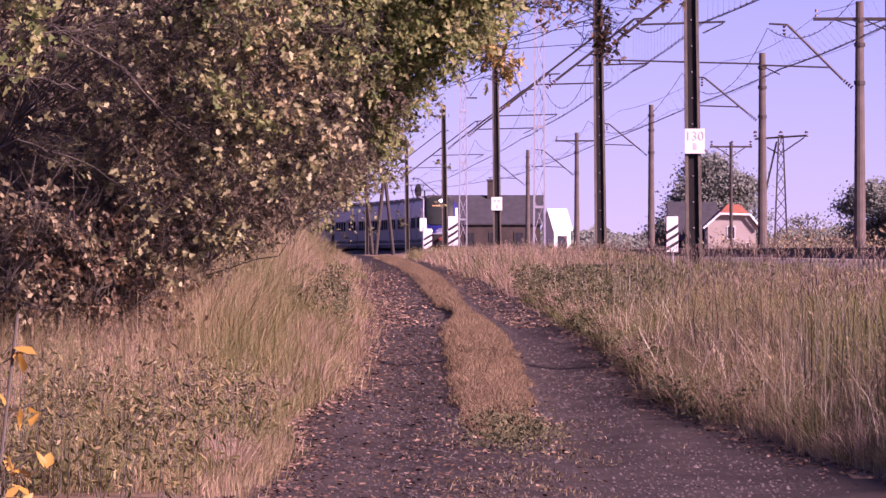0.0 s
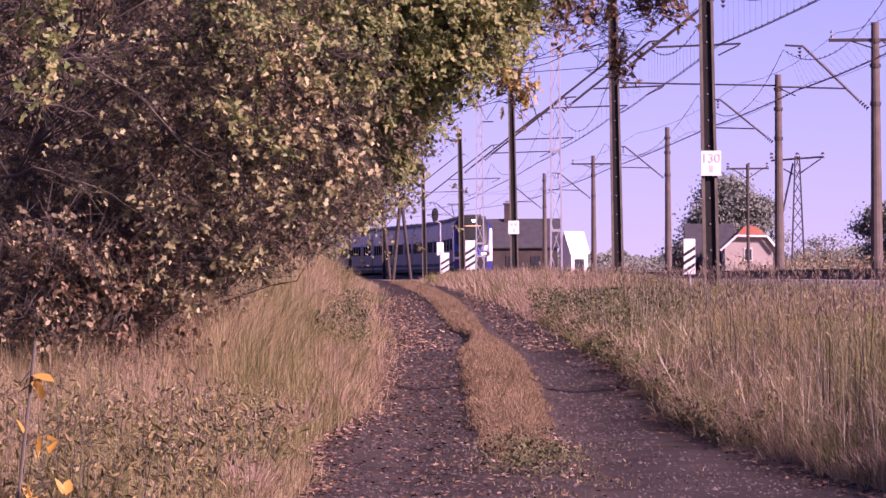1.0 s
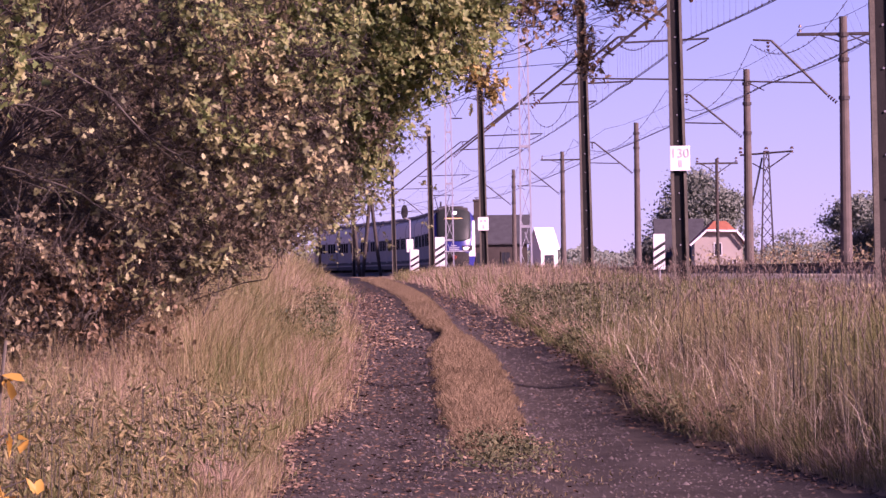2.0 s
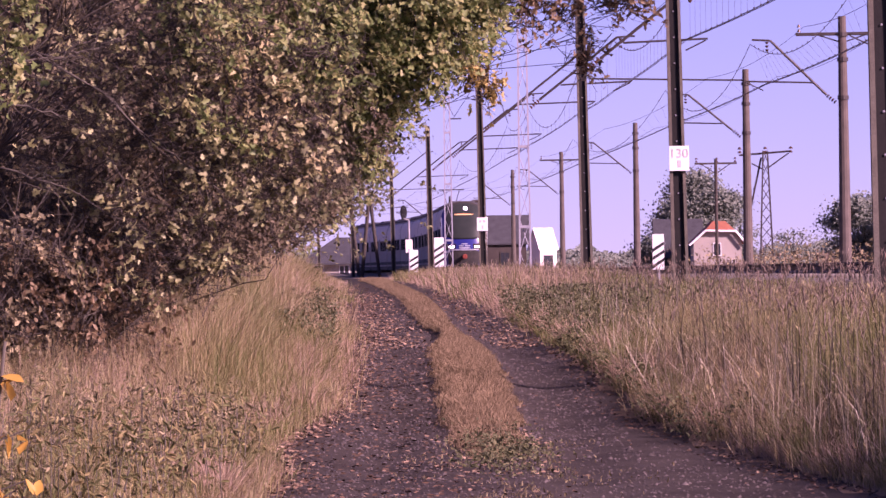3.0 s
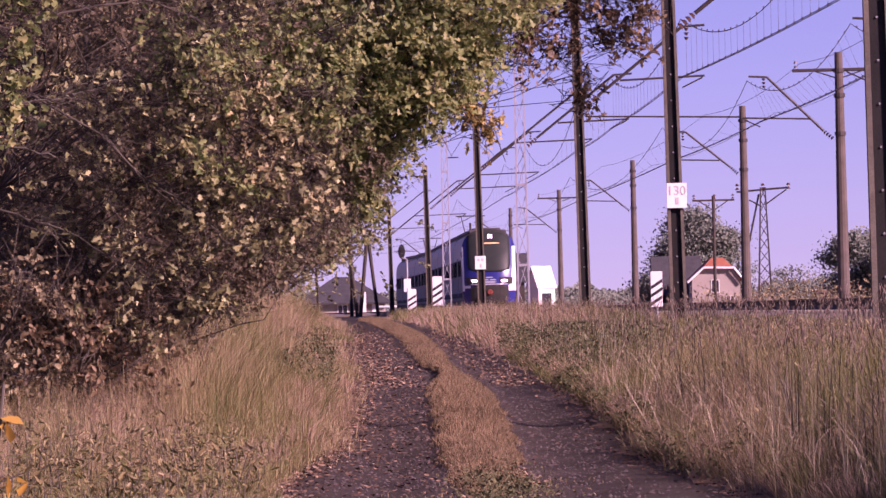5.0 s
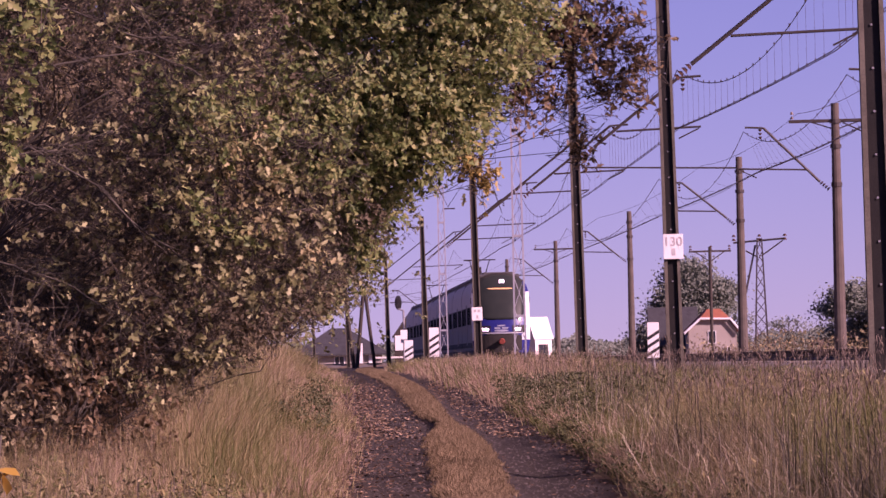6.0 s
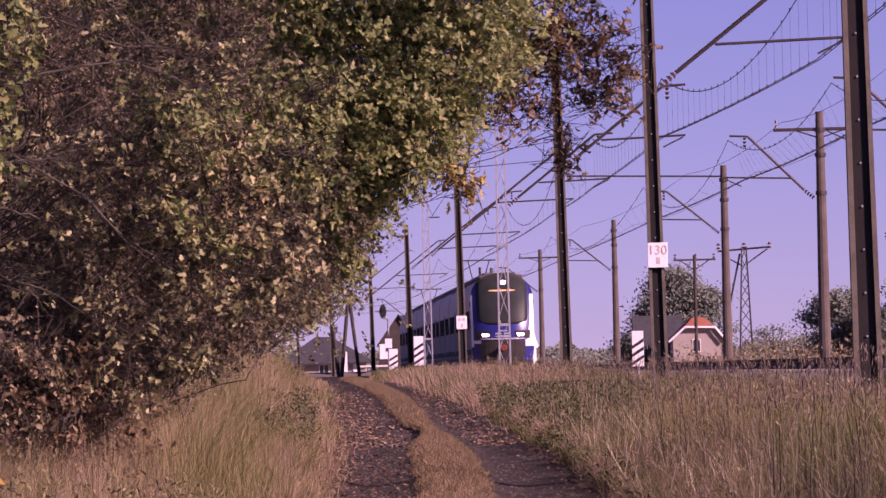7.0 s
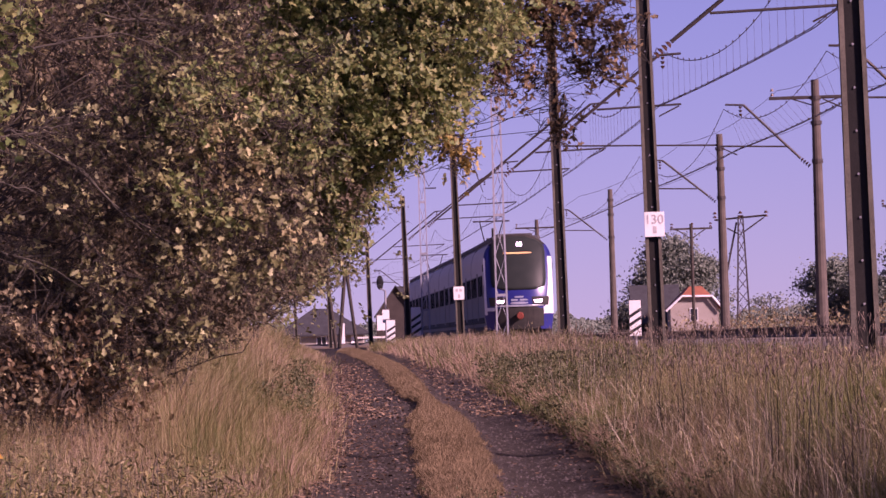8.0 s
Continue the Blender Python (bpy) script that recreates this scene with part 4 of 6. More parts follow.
def plumes(tip, length, width):
    n = len(tip)
    az = RNG.uniform(0, np.pi, n)
    s = np.stack([np.cos(az), np.sin(az), 0 * az], 1) * width[:, None] / 2
    c = np.stack([-np.sin(az), np.cos(az), 0 * az], 1) * width[:, None] / 2
    droop = np.stack([RNG.normal(0, 0.3, n) * length, RNG.normal(0, 0.3, n) * length, length], 1)
    lo, mid, hi = tip - droop * 0.35, tip + droop * 0.15, tip + droop * 0.65
    v = np.stack([lo, mid + s, mid + c, mid - s, mid - c, hi], 1).reshape(-1, 3)
    i = np.arange(n)[:, None, None] * 6
    t = (i + np.array([[0, 2, 1], [0, 3, 2], [0, 4, 3], [0, 1, 4], [5, 1, 2], [5, 2, 3], [5, 3, 4], [5, 4, 1]])[None]).reshape(-1, 3)
    return v, t


def leaves(centre, size, up=0.35, slim=0.62, turned=1.1, lobed=False):
    """Folded, lobed leaves at the given places, most of them turned to the light."""
    n = len(centre)
    k = RNG.normal(0, 1, (n, 3)) + np.array([0.32, -0.5, 0.6]) * turned
    k /= np.linalg.norm(k, axis=1)[:, None]
    d = RNG.normal(0, 1, (n, 3))
    d[:, 2] -= up
    d -= k * (d * k).sum(1)[:, None]
    d /= np.linalg.norm(d, axis=1)[:, None] + 1e-9
    s = np.cross(d, k)
    L = size[:, None]
    w = L * slim
    if lobed:
        # an oak leaf: two pairs of lobes round a midrib
        line = ((-0.5, 0.0, 0.0), (-0.17, 0.30, 0.08), (0.0, 0.17, 0.03), (0.2, 0.48, 0.12), (0.34, 0.22, 0.03), (0.5, 0.06, -0.05), (0.24, -0.46, 0.12), (0.02, -0.17, 0.03), (-0.15, -0.31, 0.08), (0.05, 0.0, 0.0))
        v = np.stack([centre + d * L * a + s * w * b * 1.15 + k * L * c for a, b, c in line], 1).reshape(-1, 3)
        i = np.arange(n)[:, None, None] * 10
        return v, (i + np.array([[9, q, (q + 1) % 9] for q in range(9)])[None]).reshape(-1, 3)
    pts = [centre - d * L * 0.5,
           centre - d * L * 0.18 + s * w * 0.36 + k * L * 0.08,
           centre + d * L * 0.20 + s * w * 0.50 + k * L * 0.12,
           centre + d * L * 0.5,
           centre + d * L * 0.20 - s * w * 0.50 + k * L * 0.12,
           centre - d * L * 0.18 - s * w * 0.36 + k * L * 0.08]
    v = np.stack(pts, 1).reshape(-1, 3)
    i = np.arange(n)[:, None, None] * 6
    t = (i + np.array([[0, 1, 2], [0, 2, 3], [0, 3, 4], [0, 4, 5]])[None]).reshape(-1, 3)
    return v, t


def sticks(a, b, r0, r1):
    """Three-sided tapered sticks from a to b."""
    n = len(a)
    d = b - a
    d = d / (np.linalg.norm(d, axis=1)[:, None] + 1e-9)
    s = np.cross(d, np.array([0.31, 0.2, 0.93]) + 0 * d)
    s /= np.linalg.norm(s, axis=1)[:, None] + 1e-9
    k = np.cross(d, s)
    v = []
    for p, r in ((a, r0), (b, r1)):
        for ang in (0, 2.094, 4.189):
            v.append(p + (s * math.cos(ang) + k * math.sin(ang)) * r[:, None])
    v = np.stack(v, 1).reshape(-1, 3)
    i = np.arange(n)[:, None, None] * 6
    t = (i + np.array([[0, 1, 4], [0, 4, 3], [1, 2, 5], [1, 5, 4], [2, 0, 3], [2, 3, 5]])[None]).reshape(-1, 3)
    return v, t


def merge(*parts):
    vs, ts, n = [], [], 0
    for v, t in parts:
        vs.append(v), ts.append(t + n)
        n += len(v)
    return np.concatenate(vs), np.concatenate(ts)


def depth_sample(n, y0, y1):
    u = RNG.uniform(0, 1, n)
    return 1 / (u / y0 + (1 - u) / y1)


def patchy(x, y, s=1.0):
    return 0.5 + 0.5 * np.sin(x * 1.9 * s + 1.3 * np.sin(y * 0.37 * s)) * np.sin(y * 0.23 * s + 0.8 * x * s + 0.5)


def tufts(n, y0, y1, span, each, loose):
    """Roots gathered in tussocks: places, the way out of the tussock, and the tussock's own random number."""
    m = n // each
    cy = depth_sample(m, y0, y1)
    lo, hi = span(cy)
    cx = lo + (hi - lo) * RNG.uniform(0, 1, m)
    k = RNG.integers(0, m, n)
    r = RNG.normal(0, 1, (2, n)) * loose * np.clip(cy[k] / 70, 0.8, 1.6)
    lone = RNG.uniform(0, 1, n) < 0.3
    y = np.where(lone, depth_sample(n, y0, y1), cy[k] + r[1])
    lo, hi = span(y)
    x = np.where(lone, lo + (hi - lo) * RNG.uniform(0, 1, n), cx[k] + r[0])
    return x, y, r, np.where(lone, RNG.uniform(0, 1, n), RNG.uniform(0, 1, m)[k])


def grasses():
    # bank towards the railway
    n = 190000
    x, y, out, tone = tufts(n, 44, 240, lambda y: (half_right(y) + path_x(y) + 0.16, track_x(y) - 2.0), 30, 0.11)
    a = half_right(y) + path_x(y) + 0.16
    z = ground_z(x, y) - 0.02
    rise = ease(-0.1, 1.5, x - a)
    h = (0.28 + 0.46 * rise) * RNG.uniform(0.4, 1.25, n) * (0.40 + 0.65 * patchy(x, y) + 0.75 * tone ** 2)
    far = ease(95, 130, y) * (1 - ease(2.0, 3.6, x - a))
    h = h * (1 + 0.25 * far)
    h = h * np.where((y > 80) & (y < 113) & (x - a < 2.0) & (tone > 0.3), 0.7, 1.0)
    h = np.minimum(h, np.maximum(1.70 + 0.42 * far + RNG.normal(0, 0.08, n) + 0.1 * (tone - 0.5) - z, 0.07))
    w = RNG.uniform(0.0035, 0.009, n) * np.clip(y / 70, 0.8, 2.4)
    pick = patchy(x * 0.8 + 3, y * 0.5) * 0.5 + tone * 0.6 + 0.38 * ((y > 80) & (y < 112)) - 0.3 * (y < 54)
    # the far edge takes the pale tone in place of sun on it
    pick = np.where((y > 104) & (y < 200) & (x - a < 1.9) & (tone < 0.85), 0.1, pick)
    green, pink = pick > 0.70, pick < 0.28
    dun = ~green & ~pink & (patchy(x * 1.3 + 7, y * 0.8 + 2) + 0.3 * tone > 0.78)
    for sel, material, label in ((~green & ~pink & ~dun, GRASS_TAN, "tall dry straw-coloured grass on the railway bank"), (dun, GRASS_DUN, "dull brown withered grass on the railway bank"), (green, GRASS_GREEN, "fading green grass among the straw on the railway bank"),
                                 (pink, GRASS_PALE, "pale pinkish feathery grass on the railway bank, also toning its far edge as sunlit")):
        v, t, tip = blades(x[sel], y[sel], z[sel], h[sel], w[sel], 0.75, out[:, sel])
        stuff("bank_grass", v, t, material, label, "grass")
        crest = ease(1.35, 1.7, tip[:, 2])
        k = (h[sel] > 0.30) & (RNG.uniform(0, 1, sel.sum()) < (0.012 if material is GRASS_GREEN else 0.022) + 0.07 * crest * (y[sel] < 104))
        v, t = plumes(tip[k], RNG.uniform(0.06, 0.17, k.sum()), RNG.uniform(0.006, 0.014, k.sum()) * np.clip(y[sel][k] / 80, 1, 2))
        stuff("grass_plume", v, t, PLUME, "brown feathery seed heads on the tall bank grass", "seed heads")
    # small withered heads and leaves scattered through the bank
    pool = np.flatnonzero((y < 130) & (h > 0.22))
    for m, material, label in ((9000, LEAF_BROWN, "dark withered flower heads among the bank grass"), (7000, WEED, "small yellow-green leaves among the bank grass"), (4500, GRASS_TAN, "pale seed husks among the bank grass")):
        i = RNG.choice(pool, m)
        c = np.stack([x[i] + RNG.normal(0, 0.05, m), y[i] + RNG.normal(0, 0.05, m), z[i] + h[i] * RNG.uniform(0.35, 1.08, m)], 1)
        v, t = leaves(c, RNG.uniform(0.025, 0.06, m), 0.8, 0.35)
        stuff("bank_herb", v, t, material, label, "weeds")
    # arching tussocks along the edges of the track
    for side, m, label in ((1, 210, "pale arching tussocks at the foot of the railway bank"), (-1, 120, "pale arching tussocks at the edge of the verge")):
        cy = depth_sample(m, 47, 150)
        edge = half_right(cy) + path_x(cy) if side > 0 else path_x(cy) - half_left(cy)
        cx = edge + side * (0.22 + np.abs(RNG.normal(0.1, 0.3, m)))
        each = 150
        k = np.repeat(np.arange(m), each)
        r = RNG.normal(0, 0.06, (2, m * each))
        x, y = cx[k] + r[0], cy[k] + r[1]
        h = RNG.uniform(0.22, 0.5, m)[k] * RNG.uniform(0.6, 1.15, m * each)
        warm = (RNG.uniform(0, 1, m) < 0.62)[k]
        for sel, material in ((warm, GRASS_PALE), (~warm, GRASS_GREEN)):
            v, t, tip = blades(x[sel], y[sel], ground_z(x[sel], y[sel]) - 0.02, h[sel], np.full(sel.sum(), 0.006) * np.clip(y[sel] / 70, 0.8, 2), 1.0, r[:, sel])
            stuff("edge_tussock", v, t, material, label, "grass")
    # dark green herbs at the shoulder of the bank and of the verge; their colour holds the bank's shade
    for m, y0, y1, side, reach, label in ((300, 79, 113, 1, 2.0, "clump of dark green nettles, deepened for shade, at the shoulder of the bank"), (130, 56, 84, 1, 0.7, "low green herbs toned dark for the shaded foot of the bank"), (110, 78, 112, -1, 1.3, "clump of dark green herbs on the verge")):
        cy = RNG.uniform(y0, y1, m)
        edge = half_right(cy) + path_x(cy) + 0.06 if side > 0 else path_x(cy) - half_left(cy) - 0.15
        cx = edge + side * RNG.uniform(0, reach, m)
        gz = ground_z(cx, cy)
        top = np.minimum(RNG.uniform(0.3, 0.62, m) * (0.5 if reach < 1.0 else 1.0), 1.75 - gz)
        k = np.repeat(np.arange(m), 65)
        u = RNG.uniform(0.1, 1.05, len(k))
        c = np.stack([cx[k] + RNG.normal(0, 0.08, len(k)), cy[k] + RNG.normal(0, 0.12, len(k)), gz[k] + top[k] * u], 1)
        v, t = leaves(c, RNG.uniform(0.03, 0.075, len(k)), 0.6, 0.42)
        stuff("green_herb", v, t, HERB, label, "weeds")
    # single tall stalks
    n = 850
    y = depth_sample(n, 50, 200)
    lo = half_right(y) + path_x(y) + 0.5
    x = lo + (track_x(y) - 2.4 - lo) * RNG.uniform(0, 1, n)
    z = ground_z(x, y) - 0.02
    h = np.minimum(RNG.uniform(0.7, 1.3, n), 2.0 + RNG.normal(0, 0.08, n) - z)
    keep = h > 0.3
    x, y, z, h = x[keep], y[keep], z[keep], h[keep]
    v, t, tip = blades(x, y, z, h, np.full(len(x), 0.011) * np.clip(y / 80, 1, 2), 0.15)
    stuff("dead_stalk", v, t, TWIG, "tall single dead stalks above the bank grass", "stalks")
    v, t = plumes(np.repeat(tip, 3, 0) + RNG.normal(0, 0.03, (len(tip) * 3, 3)), RNG.uniform(0.06, 0.14, len(tip) * 3), RNG.uniform(0.006, 0.014, len(tip) * 3))
    stuff("stalk_head", v, t, PLUME, "dark seed heads on the dead stalks", "seed heads")
    # bent straws that stand clear of the rest
    n = 2600
    y = depth_sample(n, 46, 150)
    lo = half_right(y) + path_x(y) + 0.15
    x = lo + (track_x(y) - 2.2 - lo) * RNG.uniform(0, 1, n)
    z = ground_z(x, y) - 0.02
    h = np.minimum(RNG.uniform(0.35, 1.05, n), np.maximum(1.82 + RNG.normal(0, 0.07, n) - z, 0.15))
    v, t, tip = blades(x, y, z, h, np.full(n, 0.0065) * np.clip(y / 80, 0.8, 1.6), 0.8)
    stuff("loose_straw", v, t, STRAW, "pale bleached straws standing out of the bank grass", "grass")
    # verge under the trees
    n = 170000
    x, y, out, tone = tufts(n, 45, 230, lambda y: (path_x(y) - half_left(y) - 5.0, path_x(y) - half_left(y) + 0.08), 26, 0.12)
    b = path_x(y) - half_left(y) + 0.08
    z = ground_z(x, y) - 0.02
    rise = ease(-0.1, 1.6, b - x)
    h = (0.18 + (0.34 + 0.34 * ease(56, 66, y)) * rise) * RNG.uniform(0.5, 1.3, n) * (0.55 + 0.5 * patchy(x, y + 5) + 0.4 * tone)
    w = RNG.uniform(0.0035, 0.009, n) * np.clip(y / 70, 0.8, 2.4)
    pick = patchy(x + 9, y * 0.6) * 0.5 + tone * 0.6
    green, pink = pick > 0.82, pick < 0.46
    for sel, material, label in ((~green & ~pink, GRASS_TAN, "dry straw grass on the verge under the trees"), (green, GRASS_GREEN, "greenish grass on the verge under the trees"),
                                 (pink, GRASS_PALE, "pale pinkish feathery grass on the verge")):
        v, t, tip = blades(x[sel], y[sel], z[sel], h[sel], w[sel], 0.65, out[:, sel])
        stuff("verge_grass", v, t, material, label, "grass")
    # turf ridge between the ruts
    n = 110000
    y = depth_sample(n, 54, 220)
    u = RNG.uniform(-1, 1, n)
    d = u * ridge_half(y) * (1 + 0.12 * np.sin(y * 1.7) + RNG.normal(0, 0.09, n))
    x = path_x(y) + ridge_mid(y) + d
    h = RNG.uniform(0.05, 0.13, n) * np.clip(1.15 - np.abs(u) ** 3 * 0.6, 0.4, 1) * np.clip((y - 52) / 8, 0.35, 1)
    v, t, tip = blades(x, y, ground_z(x, y) - 0.01, h, RNG.uniform(0.005, 0.011, n), 0.9)
    stuff("ridge_turf", v, t, GRASS_ORANGE, "short rusty turf on the ridge between the ruts", "grass")
    # leafy low weeds where the ridge runs out
    n = 1500
    y = RNG.normal(54.3, 1.6, n)
    x = path_x(y) + RNG.normal(0.2, 0.2, n) + 0.12 * np.sin(y * 2.1)
    c = np.stack([x, y, ground_z(x, y) + RNG.uniform(0.01, 0.11, n)], 1)
    v, t = leaves(c, RNG.uniform(0.02, 0.055, n), 0.2, 0.45)
    stuff("ridge_weed", v, t, HERB, "low yellow-green weeds where the turf ridge runs out", "weeds")
    # a sparse fringe that creeps onto the cinders
    n = 2600
    y = depth_sample(n, 44, 60)
    x = path_x(y) + RNG.normal(0.25, 0.45, n) + 0.25 * np.sin(y)
    keep = (patchy(x, y * 2, 2.0) > 0.45) & (y < 57.5)
    x, y = x[keep], y[keep]
    v, t, tip = blades(x, y, ground_z(x, y) - 0.01, RNG.uniform(0.02, 0.06, len(x)), RNG.uniform(0.008, 0.016, len(x)), 1.1)
    stuff("path_weed", v, t, GRASS_DUN, "low sparse weeds on the cinder track", "weeds")


def weeds():
    """Leafy stems gone to seed at the near edge of the verge."""
    n = 760
    y = depth_sample(n, 43.5, 60)
    x = path_x(y) - half_left(y) - 0.05 - 3.6 * RNG.uniform(0, 1, n) ** 0.8
    z = ground_z(x, y) - 0.03
    h = RNG.uniform(0.3, 0.85, n) * np.where(y > 52, 0.7, 1.05)
    top = np.stack([x + RNG.normal(0, 0.08, n), y + RNG.normal(0, 0.08, n), z + h], 1)
    root = np.stack([x, y, z], 1)
    v, t = sticks(root, top, np.full(n, 0.006), np.full(n, 0.003))
    stuff("weed_stem", v, t, TWIG, "pale dead weed stems on the verge", "weeds")
    m = 26
    u = RNG.uniform(0.15, 1.0, (n, m, 1))
    c = root[:, None] + (top - root)[:, None] * u + RNG.normal(0, 0.055, (n, m, 3))
    keep = RNG.uniform(0, 1, (n, m)) < 0.8
    c = c[keep]
    v, t = leaves(c, RNG.uniform(0.04, 0.10, len(c)), 0.9, 0.27)
    stuff("weed_leaf", v, t, WEED, "yellow-green leaves of tall weeds on the verge", "weeds")
    k = RNG.uniform(0, 1, n) < 0.3
    dark = np.repeat(top[k], 14, axis=0) + RNG.normal(0, 0.045, (k.sum() * 14, 3))
    v, t = leaves(dark, RNG.uniform(0.03, 0.07, len(dark)), 0.2, 0.35)
    stuff("weed_head", v, t, LEAF_BROWN, "dark withered flower heads of the tall weeds", "weeds")


def litter():
    n = 7500
    y = depth_sample(n, 44, 190)
    e = RNG.uniform(0, 1, n)
    d = np.where(e < 0.45, -half_left(y) + np.abs(RNG.normal(0, 0.38, n)) - 0.1, np.where(e < 0.65, half_right(y) - np.abs(RNG.normal(0, 0.22, n)) + 0.05, np.clip(RNG.normal(-0.55, 0.6, n), -1.6, 1.6)))
    d = np.where((y > 88) & (e > 0.5), RNG.normal(-0.95, 0.42, n), d)
    x = path_x(y) + d
    size = RNG.uniform(0.028, 0.072, n)
    v, t = leaves(np.stack([x, y, ground_z(x, y) + 0.018], 1), size, 0.0, 0.7)
    v[:, 2] = np.repeat(ground_z(x, y) + 0.02, 6) + (v[:, 2] - np.repeat(ground_z(x, y) + 0.018, 6)) * 0.35
    stuff("fallen_leaves", v, t, LEAF_FALLEN, "scattered brown and pale fallen leaves on the track", "fallen leaves")
    # drifts of brighter leaves along the verge, in the far rut and on the end of the ridge
    n = 7000
    e = RNG.uniform(0, 1, n)
    y = np.where(e < 0.5, depth_sample(n, 49, 130), np.where(e < 0.96, depth_sample(n, 84, 150), RNG.uniform(51.5, 59, n)))
    d = np.where(e < 0.5, -half_left(y) - 0.12 + np.abs(RNG.normal(0, 0.2, n)), np.where(e < 0.96, np.where(RNG.uniform(0, 1, n) < 0.62, RNG.normal(-0.8, 0.34, n), RNG.normal(1.0, 0.22, n)), RNG.normal(0.2, 0.3, n)))
    x = path_x(y) + d
    g = ground_z(x, y)
    v, t = leaves(np.stack([x, y, g + 0.02], 1), RNG.uniform(0.03, 0.07, n), 0.0, 0.7)
    v[:, 2] = np.repeat(g + 0.022, 6) + (v[:, 2] - np.repeat(g + 0.02, 6)) * 0.45
    stuff("leaf_drift", v, t, LEAF_DRIFT, "drifts of orange-brown fallen leaves along the verge", "fallen leaves")
    n = 17000
    y = depth_sample(n, 43, 120)
    x = path_x(y) + RNG.uniform(-1, 1, n) * np.where(y < 56, 2.6, 1.4)
    c = np.stack([x, y, ground_z(x, y) + 0.002], 1)
    r = RNG.uniform(0.005, 0.018, n) * np.where(RNG.uniform(0, 1, n) < 0.06, 1.8, 1)
    base = np.array([[1, 0, 0], [0, 1, 0], [-1, 0.2, 0], [0, -1, 0], [0.1, 0, 0.75]])
    jit = 1 + RNG.normal(0, 0.25, (n, 5, 1))
    v = (c[:, None] + base[None] * jit * r[:, None, None]).reshape(-1, 3)
    i = np.arange(n)[:, None, None] * 5
    t = (i + np.array([[0, 1, 4], [1, 2, 4], [2, 3, 4], [3, 0, 4]])[None]).reshape(-1, 3)
    stuff("cinder_stones", v, t, STONE, "loose cinder stones on the track", "stones")


def hang(clumps):
    """Gives clumps without a height one, higher towards the track."""
    return [c if c[1] else (c[0], RNG.uniform(2.1 + max(0.0, c[0] + 2.6) * 0.8, 4.95), *c[2:]) for c in clumps]


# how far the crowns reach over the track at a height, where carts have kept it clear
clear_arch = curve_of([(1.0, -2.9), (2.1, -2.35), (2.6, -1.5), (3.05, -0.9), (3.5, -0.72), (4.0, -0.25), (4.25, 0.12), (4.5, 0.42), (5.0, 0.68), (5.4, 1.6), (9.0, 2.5)])


